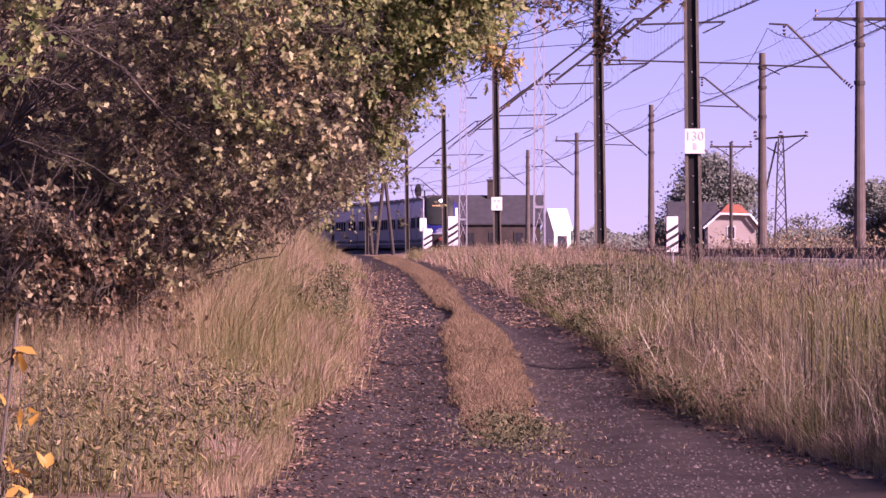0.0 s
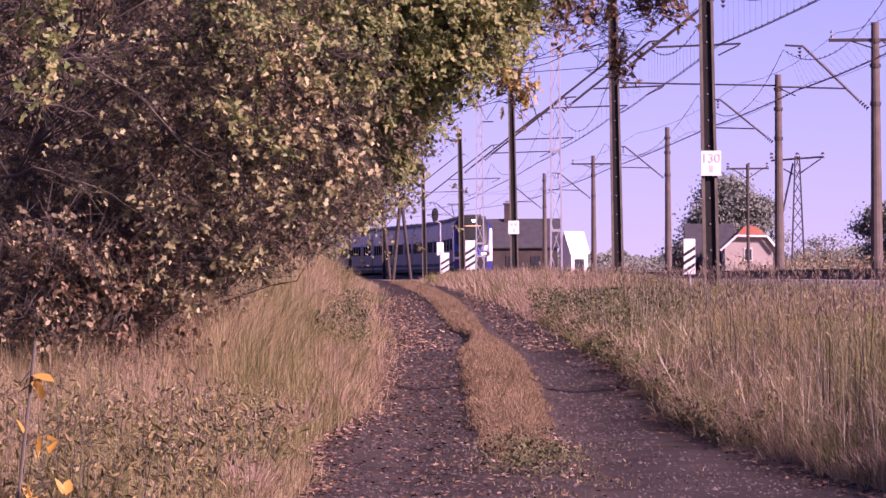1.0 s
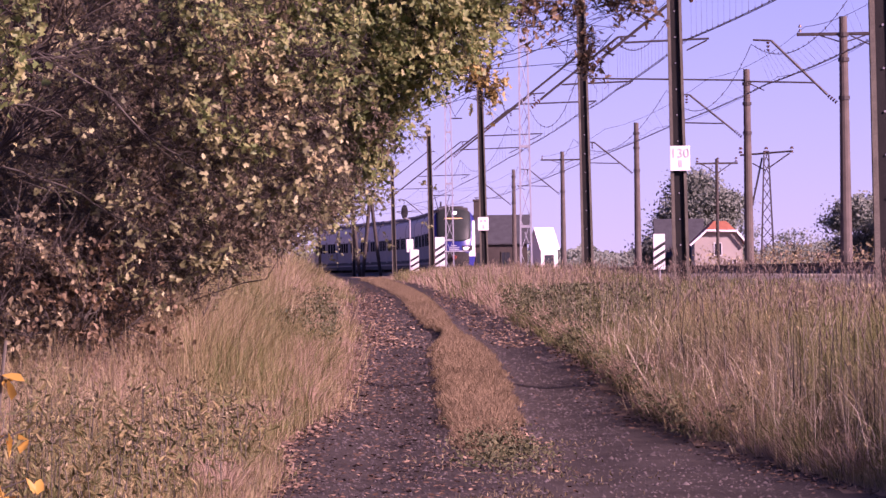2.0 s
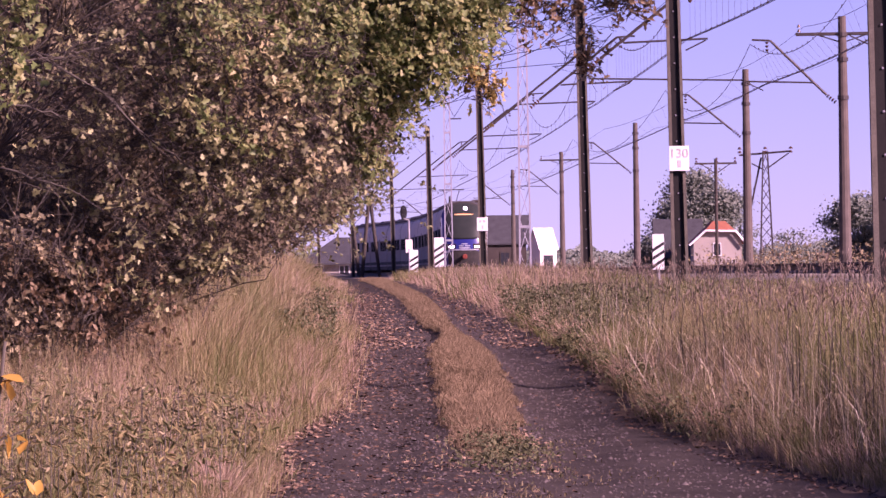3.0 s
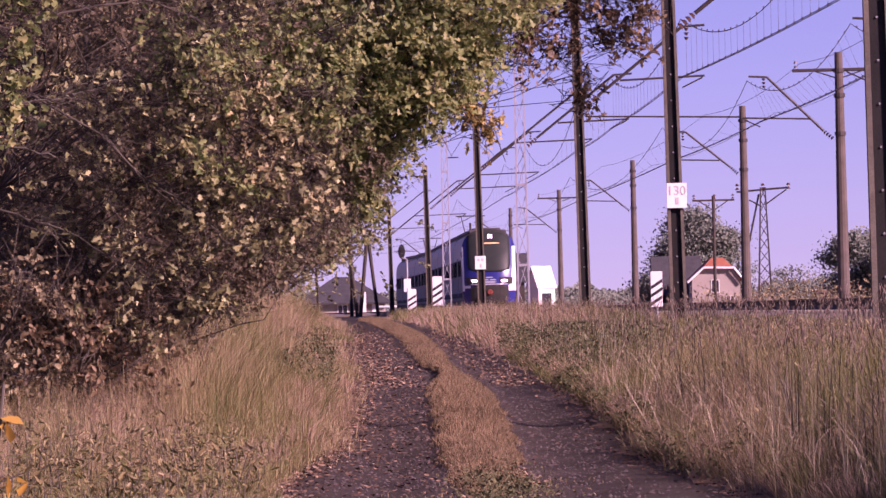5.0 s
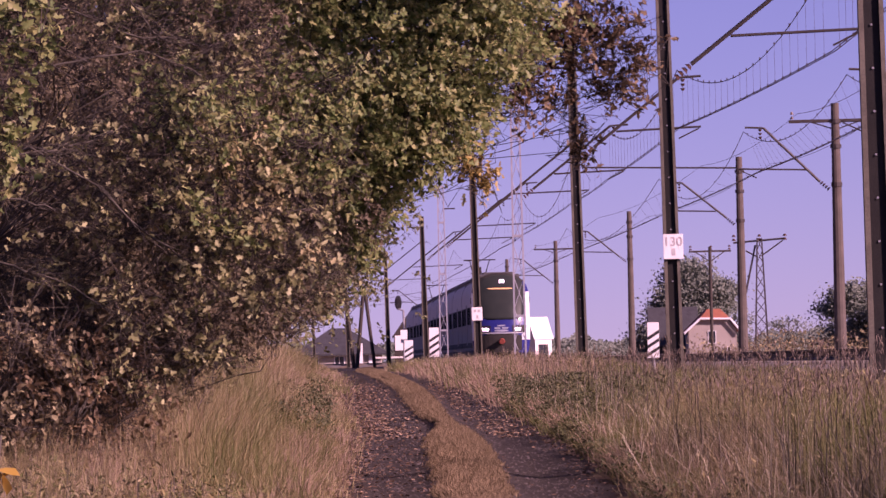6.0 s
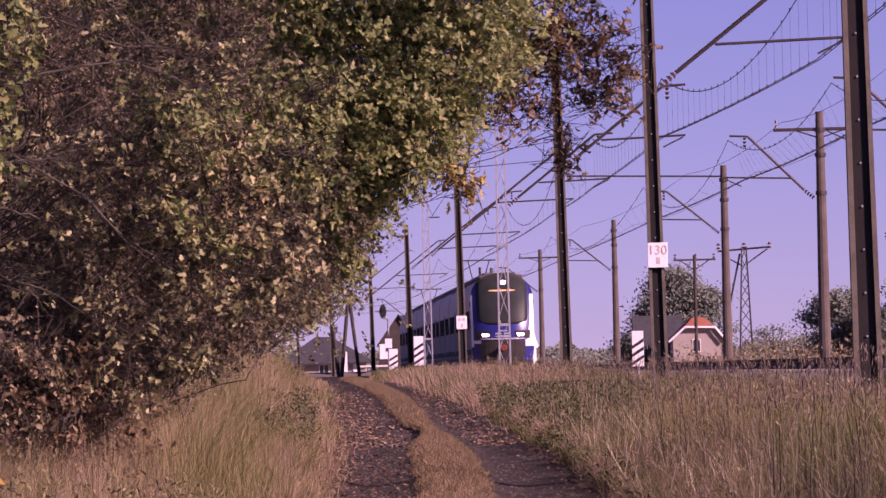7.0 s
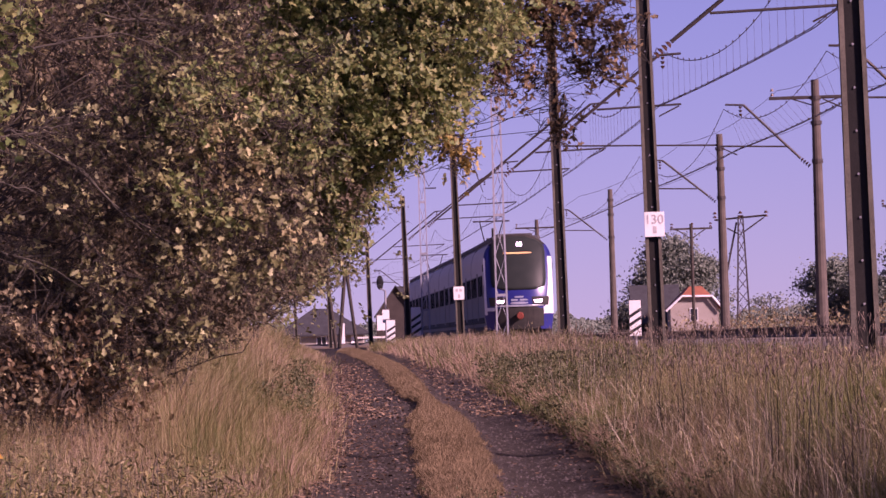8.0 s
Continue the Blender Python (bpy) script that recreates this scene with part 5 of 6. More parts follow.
def tree(name, x, y, clumps, per, size, material, label, trunk_r=0.16, twigs=5, category="tree", bark=BARK, height=None, lobed=False, pruned=None):
    """Trunk, limbs that run out to every clump, twigs, and leaves in small sprays round the twigs."""
    z0 = float(ground_z(x, y)) - 0.1
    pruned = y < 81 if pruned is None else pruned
    clumps = hang(clumps)

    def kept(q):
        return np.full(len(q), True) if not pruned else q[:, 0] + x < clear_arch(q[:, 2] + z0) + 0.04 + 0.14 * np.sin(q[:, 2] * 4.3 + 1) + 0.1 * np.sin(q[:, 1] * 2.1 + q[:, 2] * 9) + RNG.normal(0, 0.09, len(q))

    ob = thing(name, (x, y, z0), label, category, "trees along the track" if category == "tree" else "")
    top = height or max(c[1] for c in clumps)
    base = np.array([0, 0, 0.0])
    knots = [np.array([RNG.normal(0, 0.12) * k, RNG.normal(0, 0.12) * k, (top - z0) * k / 5 * 0.9]) for k in range(6)]
    knots[0] = base
    bm = bmesh.new()
    for k in range(5):
        rod(bm, knots[k], knots[k + 1], trunk_r * (1 - 0.16 * k), trunk_r * (1 - 0.16 * (k + 1)), 10)
    A, B, R0, R1 = [], [], [], []
    ends, radii = [], []
    for cx, cz, r, *rest in clumps:
        dy = rest[0] if rest else RNG.normal(0, 0.7)
        end = np.array([cx - x, dy, cz - z0])
        zs = np.clip(end[2] * RNG.uniform(0.5, 0.85), 0.3, (top - z0) * 0.85)
        k = min(4, int(zs / ((top - z0) * 0.18)))
        start = knots[k] + (knots[k + 1] - knots[k]) * 0.5
        bend = (start + end) / 2 + RNG.normal(0, 0.3, 3) + np.array([0, 0, 0.25])
        pts = [start, (start + bend) / 2 + RNG.normal(0, 0.16, 3), bend, (bend + end) / 2 + RNG.normal(0, 0.16, 3), end]
        rr = np.linspace(min(trunk_r * 0.3, 0.010), 0.003, 5)
        limb = bmesh.new()
        for i in range(4):
            rod(limb, pts[i], pts[i + 1], rr[i], rr[i + 1], 6)
        part("limb", limb, bark, ob, "", True)
        ends.append(end), radii.append(r)
        nt = int(twigs * 10 * r) + 5
        src = np.stack([bend + (end - bend) * u for u in RNG.uniform(0.78, 1.04, nt)])
        dst = end + RNG.normal(0, 0.6, (nt, 3)) * r
        A.append(src), B.append(dst)
        # twiglets
        s2 = src + (dst - src) * RNG.uniform(0.3, 0.9, (nt, 1))
        A.append(s2), B.append(s2 + RNG.normal(0, 0.3, (nt, 3)) * max(r, 0.4) + np.array([0.05, 0, -0.05]))
    part("trunk", bm, bark, ob, "", True)
    a, b = np.concatenate(A), np.concatenate(B)
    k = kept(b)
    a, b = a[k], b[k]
    mid = (a + b) / 2 + RNG.normal(0, 0.13, a.shape)
    n = len(a)
    v, t = merge(sticks(a, mid, np.full(n, 0.0045), np.full(n, 0.0035)), sticks(mid, b, np.full(n, 0.0035), np.full(n, 0.0018)))
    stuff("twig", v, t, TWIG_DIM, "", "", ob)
    cs, A2, B2 = [], [], []
    for end, r in zip(ends, radii):
        n = max(int(per * (r / 0.7) ** 1.7), 70 if r < 0.3 else 0)
        # sprays: leaves on either side of a twig that hangs outward
        each = 13
        sprays = max(3, n // each)
        c = RNG.normal(0, 1, (sprays, 3)) * np.array([0.58, 0.62, 0.52]) * r
        out = c / (np.linalg.norm(c, axis=1)[:, None] + 0.05) + RNG.normal(0, 0.5, (sprays, 3)) + np.array([0.25, -0.2, -0.35])
        out *= (2.6 * size * RNG.uniform(0.6, 1.4, sprays) / (np.linalg.norm(out, axis=1) + 1e-6))[:, None]
        u = RNG.uniform(-0.5, 1, (sprays, each, 1))
        cs.append((end + c[:, None] + out[:, None] * u + RNG.normal(0, 0.42 * size, (sprays, each, 3))).reshape(-1, 3))
        A2.append(end + c - out * 0.7), B2.append(end + c + out * 0.9)
    c = np.concatenate(cs)
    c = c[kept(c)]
    a, b = np.concatenate(A2), np.concatenate(B2)
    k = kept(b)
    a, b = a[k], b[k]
    v, t = sticks(a, b, np.full(len(a), 0.0035), np.full(len(a), 0.002))
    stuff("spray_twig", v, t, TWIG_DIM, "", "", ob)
    v, t = leaves(c, size * RNG.uniform(0.55, 1.25, len(c)), lobed=lobed)
    stuff("crown", v, t, material, "", "", ob)
    return ob


def envelope(edge, back, z0, z1, n, r):
    """Clumps spread over the side of a crown that leans out over the track."""
    out = []
    for _ in range(n):
        u = RNG.uniform(0, 1)
        z = z0 + (z1 - z0) * u
        lip = edge - 1.0 * (1 - min(1.0, u * 2.2)) ** 1.5 - 1.6 * max(0.0, u - 0.55) ** 1.2
        out.append((lip - (lip - back) * RNG.uniform(0, 1) ** 1.3 - r * 0.5, z, r * RNG.uniform(0.7, 1.2)))
    return out


def woods():
    oak = [(0.30, 5.25, 0.5), (0.55, 6.05, 0.6), (0.62, 5.6, 0.42), (0.75, 6.5, 0.55), (0.2, 5.8, 0.6, -1), (-0.5, 6.0, 0.7, -1), (-1.4, 6.1, 0.7, -1), (-0.1, 4.65, 0.5), (0.25, 4.85, 0.36), (-0.6, 4.45, 0.6), (-0.75, 3.8, 0.32), (-0.4, 5.3, 0.8),
           (-1.6, 5.0, 0.9), (-1.2, 5.9, 0.9), (-2.8, 5.1, 0.6), (0.0, 6.3, 0.6), (-2.2, 6.5, 0.8), (0.35, 6.9, 0.6), (0.62, 5.15, 0.3), (0.12, 4.45, 0.24),
           (-0.35, 4.2, 0.34), (-1.6, 4.3, 0.6, -1.2), (-1.15, 4.65, 0.6, -1.2), (-1.9, 4.75, 0.5, -1.3), (-1.0, 4.1, 0.5, -1.0), (-0.3, 4.45, 0.36, -1.2), (-2.4, 4.5, 0.5, -1.2), (-0.6, 4.9, 0.5, -1.3), (-0.1, 5.3, 0.5, -1.3), (0.3, 5.6, 0.42, -1.2), (-1.5, 6.9, 0.8), (-2.7, 6.4, 0.8), (-3.4, 6.2, 0.8), (-0.4, 6.8, 0.7),
           (-0.95, 3.55, 0.3), (-1.05, 3.2, 0.28), (-1.3, 3.75, 0.42)]
    tree("oak_tree", -4.7, 76, [(c[0], c[1], c[2], (c[3] if len(c) > 3 else RNG.normal(0, 0.7)) - 9) for c in oak], 1750, 0.088, LEAF_OAK, "oak tree with green and yellowing leaves overhanging the track", 0.2, lobed=True)
    # half-bare growth that fills the wood behind the sprays, its brown dimmed for inner shade
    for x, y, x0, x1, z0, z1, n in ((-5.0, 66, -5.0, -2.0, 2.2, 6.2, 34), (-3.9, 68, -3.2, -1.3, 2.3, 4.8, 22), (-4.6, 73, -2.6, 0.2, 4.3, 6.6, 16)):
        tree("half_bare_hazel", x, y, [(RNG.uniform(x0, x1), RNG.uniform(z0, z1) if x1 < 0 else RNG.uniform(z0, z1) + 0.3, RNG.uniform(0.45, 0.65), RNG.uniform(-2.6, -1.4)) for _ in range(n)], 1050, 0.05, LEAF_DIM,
             "half-bare hazel with small brown leaves toned for the wood's inner shade", 0.03, twigs=4)
    # rows of sprays that hang before the wood
    tree("oak_sapling", -4.0, 66, [(-1.9, 3.9, 0.4, -4.5), (-1.55, 3.55, 0.34, -4.5), (-2.3, 4.2, 0.34, -4.5), (-1.75, 2.92, 0.2, -4.5), (-2.0, 3.2, 0.3, -4.5), (-2.43, 2.15, 0.17, -4.5), (-1.42, 3.12, 0.2, -4.5), (-2.75, 2.95, 0.22, -4.5), (-2.66, 2.1, 0.15, -4.5), (-2.65, 2.55, 0.17, -4.5), (-1.95, 2.75, 0.18, -4.5), (-2.06, 2.8, 0.22, -4.5), (-2.45, 3.4, 0.24, -4.5)],
         560, 0.09, LEAF_KHAKI, "young oak with pale khaki and brownish leaves", 0.035, twigs=4, lobed=True)
    tree("golden_spray_oak", -4.0, 80, [(0.07, 4.25, 0.13, -13.5), (0.2, 4.1, 0.13, -13.5), (0.25, 3.92, 0.1, -13.5), (0.15, 4.0, 0.1, -13.5)], 230, 0.085, LEAF_GOLD,
         "oak with one long bough ending in golden leaves", 0.08, twigs=2, lobed=True, pruned=False)
    tree("rowan_tree", -4.3, 75, [(-2.16, 3.97, 0.28, -13.7), (-1.87, 3.73, 0.2, -13.7), (-1.97, 4.15, 0.2, -13.7), (-1.54, 3.15, 0.15, -13.7), (-2.4, 3.83, 0.17, -13.7), (-2.0, 3.4, 0.14, -13.7)], 430, 0.078, LEAF_PALE,
         "rowan with a bright spray of pinkish pale leaves", 0.06, twigs=2, lobed=True)
    for k, (x, y) in enumerate(((-4.6, 63), (-3.4, 66))):
        tree("young_oak", x, y, [(RNG.uniform(-4.1, -2.2) if k else RNG.uniform(-2.9, -1.0), RNG.uniform(1.9, 4.4) if k else RNG.uniform(3.0, 4.9), RNG.uniform(0.22, 0.36), RNG.uniform(-4.8, -3.8) if k else RNG.uniform(-2, -1)) for _ in range(18)], 340 if k else 520, 0.086, LEAF_KHAKI if k else LEAF_OAK,
             "young oak with sparse pale brownish leaves before the wood", 0.03, twigs=4, lobed=True)
    tree("pale_spray_oak", -4.9, 64, [(-3.31, 4.15, 0.24, -2.8), (-2.9, 4.1, 0.28, -2.8), (-2.55, 4.3, 0.26, -2.8), (-3.39, 5.4, 0.2, -2.8), (-3.6, 5.7, 0.2, -2.8), (-2.3, 5.2, 0.3, -2.8), (-2.75, 4.65, 0.28, -2.8), (-1.9, 5.3, 0.3, -2.8), (-3.3, 2.85, 0.2, -2.8), (-2.8, 3.6, 0.24, -2.8)],
         340, 0.086, LEAF_KHAKI, "oak with scattered sprays of pale khaki leaves before the wood", 0.035, twigs=3, lobed=True)
    tree("maple_tree", -3.6, 79, [(1.85, 5.5, 0.26, -11), (2.02, 5.2, 0.2, -11), (1.45, 5.66, 0.32, -11), (1.1, 5.35, 0.34, -11.2), (1.75, 4.85, 0.22, -11), (1.2, 4.85, 0.24, -11),
                                  (1.6, 5.2, 0.3, -11), (1.33, 4.28, 0.13, -11), (1.36, 4.5, 0.13, -11), (1.95, 5.0, 0.18, -11), (1.2, 5.7, 0.34, -11.2), (0.85, 5.0, 0.26, -11.2), (0.65, 4.72, 0.2, -11.2), (1.9, 5.7, 0.14, -11), (0.95, 5.55, 0.34, -11), (1.0, 5.95, 0.34, -11), (0.78, 5.25, 0.3, -11), (1.45, 5.95, 0.26, -11), (1.35, 5.4, 0.3, -11)],
         800, 0.088, LEAF_RUST, "maple with rust-brown leaves on a long bough over the track", 0.09, twigs=4, lobed=True, pruned=False)
    for k, (x, y) in enumerate(((-4.9, 71), (-4.1, 74))):
        tree("hornbeam_tree", x, y, [(RNG.uniform(-3.7, -1.35), 0, RNG.uniform(0.36, 0.55), RNG.uniform(-5, -1)) for _ in range(24)], 520, 0.068, LEAF_TAN,
             "hornbeam in khaki and tan autumn leaf before the wood", 0.03, twigs=4)
    tree("hornbeam_tree", -3.4, 67, [(RNG.uniform(-2.95, -1.6), RNG.uniform(2.4, 3.75), 0.34, RNG.uniform(-2, 0)) for _ in range(14)], 380, 0.072, LEAF_TAN,
         "small hornbeam in khaki and tan autumn leaf before the wood", 0.04, twigs=3)
    for x, y in ((-3.6, 64.5), (-3.2, 66), (-4.0, 65)):
        b = float(ground_z(x, y))
        tree("hazel_shrub", x, y, [(x + RNG.uniform(-0.55, 0.55), b + RNG.uniform(0.9, 2.6), 0.34, RNG.uniform(-0.6, 0.3)) for _ in range(12)], 300, 0.074, LEAF_BROWN,
             "hazel shrub with dull brown leaves beside the wood", 0.022, twigs=2, category="shrub")
    tree("hazel_tree", -5.2, 72, [(RNG.uniform(-5.3, -2.7), RNG.uniform(2.9, 6.6), RNG.uniform(0.4, 0.7), RNG.uniform(-7, -2)) for _ in range(24)], 420, 0.075, LEAF_BROWN,
         "hazel with dull brown leaves hanging thinly", 0.03, twigs=5)
    tree("oak_tree", -4.2, 92, envelope(-0.8, -5.2, 3.25, 8.0, 40, 0.8), 800, 0.09, LEAF_OAK, "oak tree with thinning yellow-green leaves", 0.18)
    tree("birch_tree", -5.6, 82, envelope(-2.2, -6.2, 2.3, 8.0, 32, 0.8), 900, 0.075, LEAF_BROWN, "straggling tree with thin brownish leaves", 0.11, twigs=4)
    tree("oak_tree", -5.0, 122, envelope(-1.3, -6, 3.7, 8.0, 28, 0.85), 900, 0.09, LEAF_TAN, "oak tree with tan leaves beside the track", 0.18)
    tree("oak_tree", -6.4, 160, envelope(-2.6, -8, 3.5, 9.0, 28, 1.0), 900, 0.105, LEAF_TAN, "tall oak tree in brownish autumn leaf", 0.2)
    tree("oak_tree", -8.4, 212, envelope(-4.5, -11, 3.4, 10.0, 28, 1.2), 900, 0.12, LEAF_OAK, "distant oak tree in brownish autumn leaf", 0.2)
    tree("oak_tree", -12.0, 280, envelope(-8.6, -17, 3.0, 10.0, 22, 1.4), 380, 0.2, LEAF_BROWN, "distant tree in brown autumn leaf", 0.22)
    # shade of the wood behind the front row; the last two, unseen, are added to darken the train's side
    for k, (x, y, e) in enumerate(((-6.5, 84, -4.6), (-8.5, 100, -5.2), (-8.8, 120, -5.6), (-11, 150, -6.5), (-14, 190, -8), (-24, 330, -20), (-27, 400, -22))):
        tree("woodland_tree", x, y, envelope(e, x - 4, 1.9, 9.5, 30, 1.15), 620, 0.11, LEAF_BROWN, "woodland tree with dull brown leaves behind the front row", 0.16, twigs=3)
    for k, (x, y) in enumerate(((-4.5, 61.2), (-4.0, 61.6), (-3.7, 62.4), (-4.2, 62.4), (-3.9, 62.9), (-4.6, 61.9))):
        b = float(ground_z(x, y))
        tree("bramble_thicket", x, y, [(x + RNG.uniform(-0.5, 0.5), b + RNG.uniform(0.25, 1.75), 0.32, RNG.uniform(-0.5, 0.5)) for _ in range(13)], 400, 0.072, LEAF_RUST if k % 3 else LEAF_BROWN,
             "thicket of russet and brown leaves before the wood", 0.016, twigs=2, category="shrub")
    for k, (x, y) in enumerate(((-4.4, 64), (-3.8, 66), (-4.7, 69), (-4.2, 74), (-4.9, 63))):
        b = float(ground_z(x, y))
        tree("shrub", x, y, [(x + RNG.uniform(-0.6, 0.6), b + RNG.uniform(0.3, 2.0), 0.42) for _ in range(11)], 380, 0.075, LEAF_RUST if k % 3 == 0 else LEAF_BROWN,
             "leggy shrub with brown and reddish leaves under the trees", 0.026, twigs=2, category="shrub")
    # a nearer oak whose outermost twigs hang into view
    tree("roadside_oak", -5.2, 40, [(-2.92, 4.3, 0.15, 0), (-2.68, 4.12, 0.12, 0), (-2.72, 4.38, 0.1, 0), (-2.95, 4.0, 0.15, 0), (-2.82, 3.84, 0.1, 0), (-3.02, 3.7, 0.12, 0), (-2.92, 3.5, 0.1, 0), (-3.0, 3.3, 0.09, 0)],
         220, 0.085, LEAF_OAK, "oak with pale green leaves hanging beside the track", 0.14, twigs=3, lobed=True, height=6.5)


def crooked(points, r0, r1, steps=4):
    """A crooked tapered branch through the given points."""
    pts = [Vector(points[0])]
    for a, b in zip(points, points[1:]):
        a, b = Vector(a), Vector(b)
        pts += [a.lerp(b, (i + 1) / steps) + Vector(RNG.normal(0, 0.016, 3)) * (i < steps - 1) for i in range(steps)]
    bm = bmesh.new()
    rings, n = [], len(pts)
    for i, p in enumerate(pts):
        way = (pts[min(i + 1, n - 1)] - pts[max(i - 1, 0)]).normalized()
        q = way.to_track_quat('Z', 'Y')
        r = r0 + (r1 - r0) * i / (n - 1)
        rings.append([bm.verts.new(p + q @ Vector((r * math.cos(k * math.tau / 6), r * math.sin(k * math.tau / 6), 0))) for k in range(6)])
    for a, b in zip(rings, rings[1:]):
        for k in range(6):
            bm.faces.new((a[k], a[(k + 1) % 6], b[(k + 1) % 6], b[k]))
    bm.faces.new(rings[-1]), bm.faces.new(rings[0][::-1])
    return bm, pts


def leaning_branches():
    """Bare crooked boughs and their twigs that hang in front of the wood."""
    runs = [((-4.9, 3.95), (-4.21, 4.14), (-3.98, 4.16), (-3.84, 4.22), (-3.59, 4.26), (-3.31, 4.4)),
            ((-3.5, 6.3), (-3.25, 5.68), (-3.05, 5.43), (-2.93, 5.23)),
            ((-4.3, 4.9), (-3.52, 5.08), (-3.13, 5.13), (-2.69, 4.98), (-2.36, 4.74)),
            ((-4.2, 4.2), (-3.57, 3.82), (-3.13, 3.37), (-2.64, 3.03), (-2.31, 2.69)),
            ((-4.8, 3.8), (-4.18, 3.64), (-3.85, 3.55), (-3.63, 3.35), (-3.36, 3.1)),
            ((-3.9, 5.6), (-3.2, 5.3), (-2.7, 5.25), (-2.2, 4.95), (-1.8, 4.9)),
            ((-2.6, 4.3), (-2.2, 3.7), (-1.7, 3.35), (-1.35, 2.9)),
            ((-4.6, 3.1), (-4.0, 2.9), (-3.4, 2.55), (-3.0, 2.2))]
    for k, run in enumerate(runs):
        x0, z0 = run[0]
        y = 60.6 + 0.12 * k
        ob = thing("dead_bough", (x0, y, z0), "crooked bare grey bough hanging in front of the wood", "branch", "bare boughs")
        bm, pts = crooked([(-0.9, 3.0, -0.2)] + [(x - x0, 0.1 * i, z - z0) for i, (x, z) in enumerate(run)], 0.016, 0.006)
        part("bough", bm, TWIG, ob, "", True)
        for j in RNG.integers(6, len(pts) - 1, 9):
            p = pts[j]
            way = Vector((RNG.uniform(0.12, 0.4), RNG.normal(0, 0.08), RNG.normal(0.02, 0.16)))
            bm, sub = crooked([p, p + way * 0.5 + Vector((0, 0, RNG.normal(0, 0.04))), p + way], 0.006, 0.003, 3)
            part("side_twig", bm, TWIG, ob, "", True)
        n = 46
        A = np.stack([np.array(pts[i]) for i in RNG.integers(5, len(pts), n)])
        B = A + np.stack([RNG.uniform(0.05, 0.55, n), RNG.normal(0, 0.15, n), RNG.normal(-0.03, 0.17, n)], 1)
        M = (A + B) / 2 + RNG.normal(0, 0.035, A.shape)
        v, t = merge(sticks(A, M, np.full(n, 0.0035), np.full(n, 0.0028)), sticks(M, B, np.full(n, 0.0028), np.full(n, 0.0018)))
        stuff("twig", v, t, TWIG, "", "", ob)


def near_sapling():
    ob = thing("yellow_sapling", (-1.93, 25, float(ground_z(-1.93, 25)) - 0.05), "thin sapling with a few hanging yellow leaves", "sapling")
    z0 = float(ground_z(-1.93, 25)) - 0.05
    part("stem", rods(((0, 0, 0), (-0.02, 0, 0.9), 0.012), ((-0.02, 0, 0.9), (0.06, 0, 1.75 - z0), 0.007)), TWIG, ob)
    for zz, reach in ((1.6, 0.05), (1.57, 0.09), (1.36, 0.1), (1.33, 0.05), (1.16, 0.14), (1.12, 0.1), (1.08, 0.06), (1.13, 0.03), (0.98, 0.08), (1.38, 0.02)):
        tipx = reach + RNG.normal(0, 0.01)
        part("side_twig", rods(((0.0, 0, zz - z0 - 0.02), (tipx, 0.0, zz - z0 + 0.03), 0.003)), TWIG, ob)
        for q in range(2):
            c = np.array([[tipx + RNG.normal(0, 0.014), RNG.normal(0, 0.03), zz - z0 + RNG.normal(-0.01, 0.02)]])
            v, t = leaves(c, np.array([RNG.uniform(0.07, 0.11)]), 1.5, 0.5)
            new("leaf", big_mesh("leaf", v, t, LEAF_YELLOW)).parent = ob


def far_tree(x, y, w, h, n, size=0.3, label="distant bushy green tree beyond the railway"):
    z0 = 1.3
    ob = thing("distant_tree", (x, y, z0), label, "tree", "distant trees")
    bm = bmesh.new()
    rod(bm, (0, 0, 0), (0.2, 0, h * 0.6), 0.3, 0.12, 8)
    cs = []
    for _ in range(26):
        u = RNG.uniform(0.12, 1)
        reach = w / 2 * math.sqrt(max(0.05, 1 - abs(u - 0.42) ** 1.6 * 2.2))
        c = np.array([RNG.uniform(-1, 1) * reach, RNG.uniform(-1, 1) * reach * 0.6, u * h])
        rod(bm, (0.1, 0, h * min(0.55, u * 0.7)), c, 0.08, 0.03, 5)
        k = n // 26
        cs.append(c + RNG.normal(0, 1, (k, 3)) * np.array([0.11 * w, 0.11 * w, 0.065 * h]))
    part("trunk", bm, BARK, ob)
    c = np.concatenate(cs)
    v, t = leaves(c, size * RNG.uniform(0.6, 1.3, len(c)), 0.0, 0.8)
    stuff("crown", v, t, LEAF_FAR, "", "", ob)


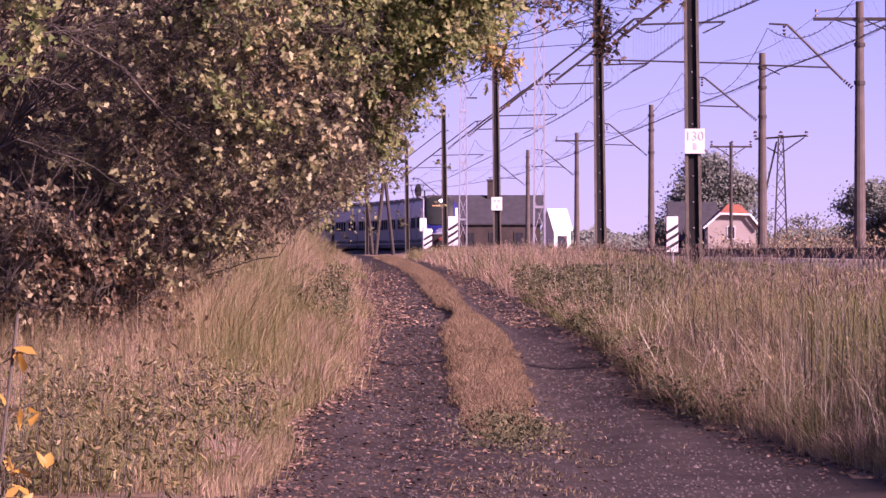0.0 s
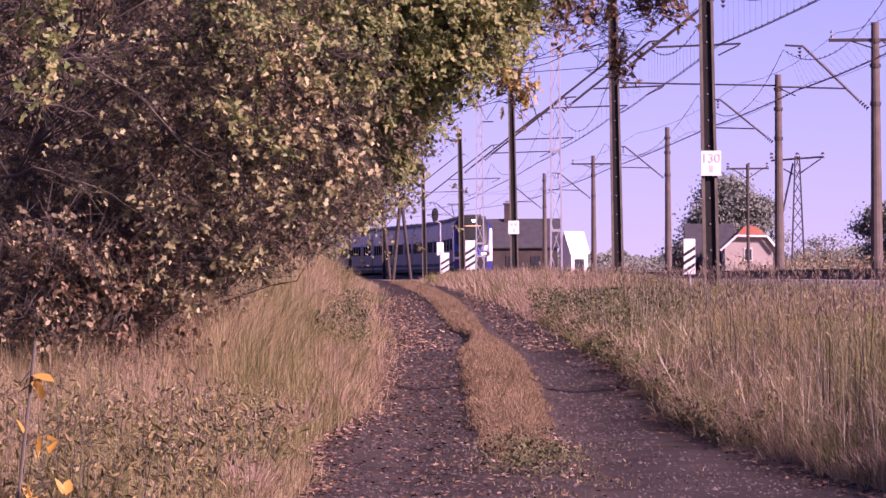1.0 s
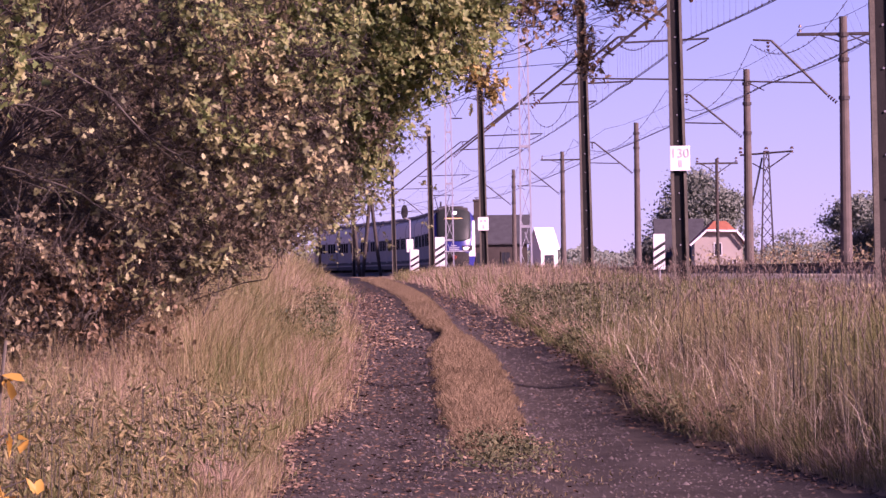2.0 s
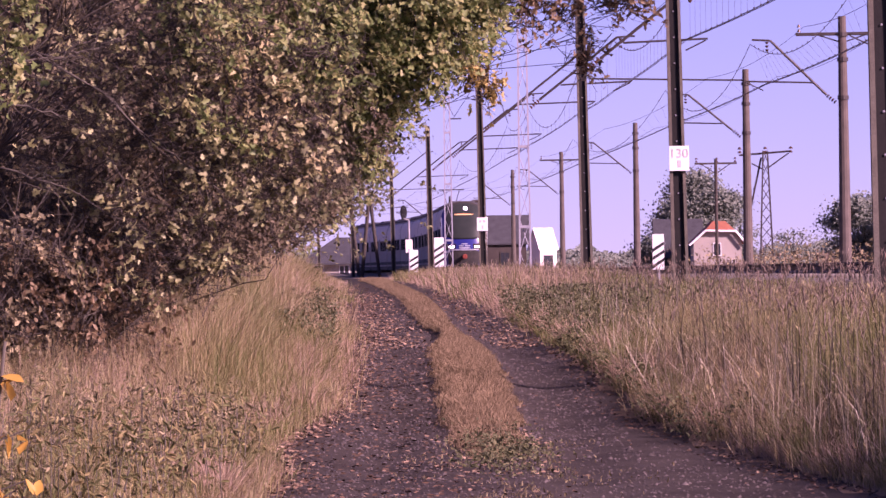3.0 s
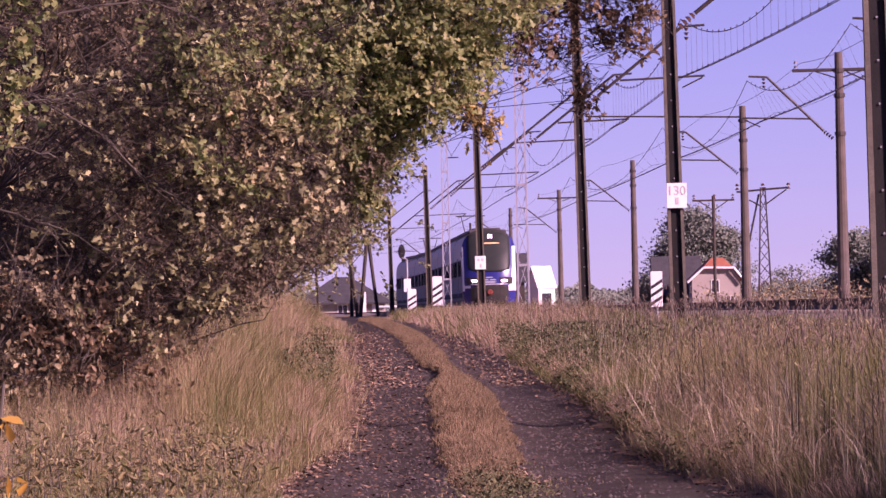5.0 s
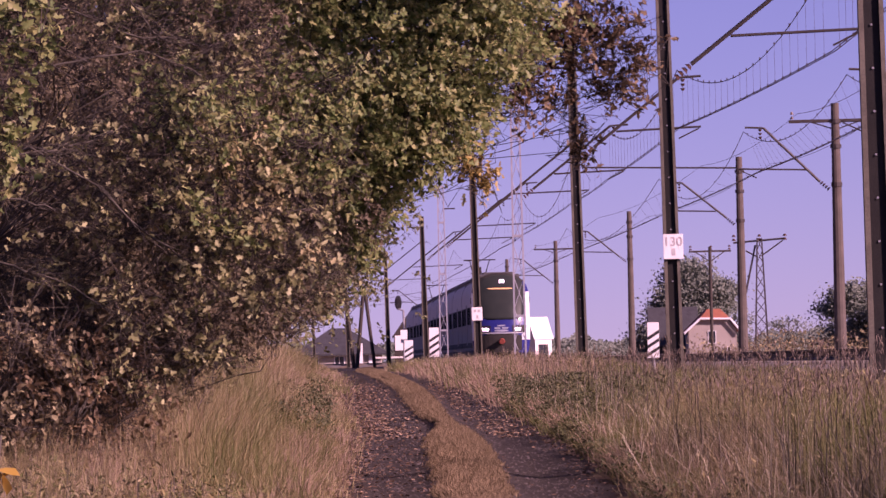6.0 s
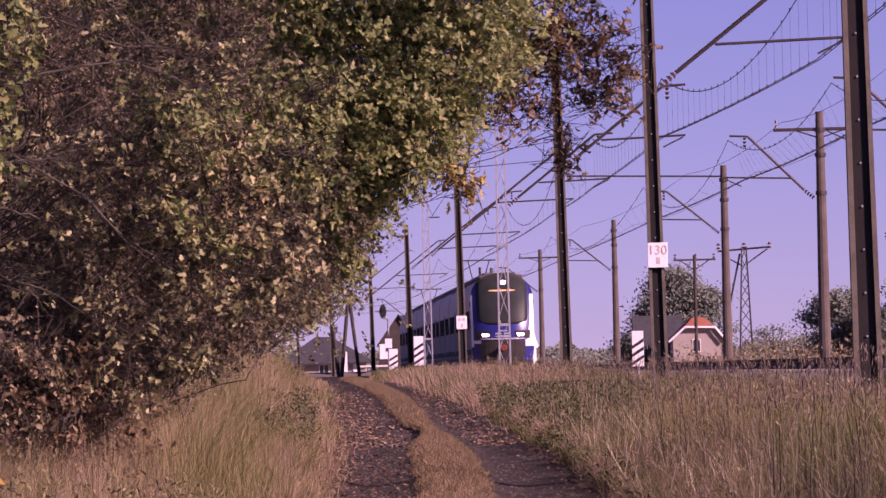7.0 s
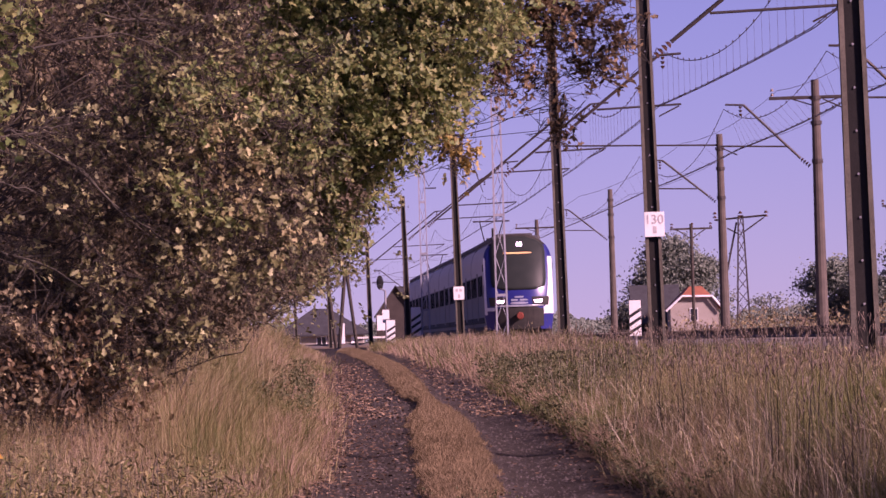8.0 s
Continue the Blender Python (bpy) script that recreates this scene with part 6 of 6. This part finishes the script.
def horizon_wood():
    """A far low belt of bushes along the horizon."""
    n = 60000
    x = RNG.uniform(-60, 160, n)
    y = RNG.uniform(1150, 1250, n)
    top = 2.6 + 2.4 * patchy(x * 0.25, y * 0.02) + 1.2 * patchy(x * 1.1, y * 0.05)
    z = 1.3 + top * RNG.uniform(0, 1, n) ** 0.8
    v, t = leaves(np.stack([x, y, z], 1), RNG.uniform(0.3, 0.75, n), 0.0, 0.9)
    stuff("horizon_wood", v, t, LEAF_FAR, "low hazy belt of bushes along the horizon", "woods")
    n = 5000
    y = RNG.uniform(250, 330, n)
    x = track_x(y) + 9.5 + RNG.uniform(0, 1, n) * 16 * (0.4 + 0.6 * patchy(y * 0.5, y))
    z = 1.4 + (0.5 + 1.4 * patchy(x * 0.9, y * 0.4)) * RNG.uniform(0, 1, n)
    v, t = leaves(np.stack([x, y, z], 1), RNG.uniform(0.08, 0.18, n), 0.0, 0.6)
    stuff("lineside_scrub", v, t, LEAF_BROWN, "brown lineside scrub beyond the tracks", "scrub")


grasses()
weeds()
litter()
woods()
leaning_branches()
near_sapling()
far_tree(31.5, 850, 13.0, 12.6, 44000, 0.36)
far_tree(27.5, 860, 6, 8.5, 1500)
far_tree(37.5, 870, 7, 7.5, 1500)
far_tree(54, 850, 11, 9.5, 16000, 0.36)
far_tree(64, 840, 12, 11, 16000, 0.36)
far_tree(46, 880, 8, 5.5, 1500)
horizon_wood()


# ---------- what moves ----------
RUN = [(0, 482), (0.5, 463.5), (1, 445.5), (2, 411.5), (3, 381), (3.5, 366.5), (4, 353), (5, 328), (6, 303.5), (7, 279), (8, 255)]


def on_line(y):
    """The pose of a car whose front stands at y."""
    x0, x1 = float(track_x(y)), float(track_x(y + 19.1))
    return pose(x0, y, RAIL_Z, 0, 0, math.degrees(math.atan2(x0 - x1, 19.1)))


def motions():
    walk(TRAIN, [(t, on_line(y)) for t, y in RUN])
    for k, car in enumerate(CARS):
        if k:
            walk(car, [(t, on_line(y).inverted() @ on_line(y + 19.1 * k)) for t, y in RUN])


motions()
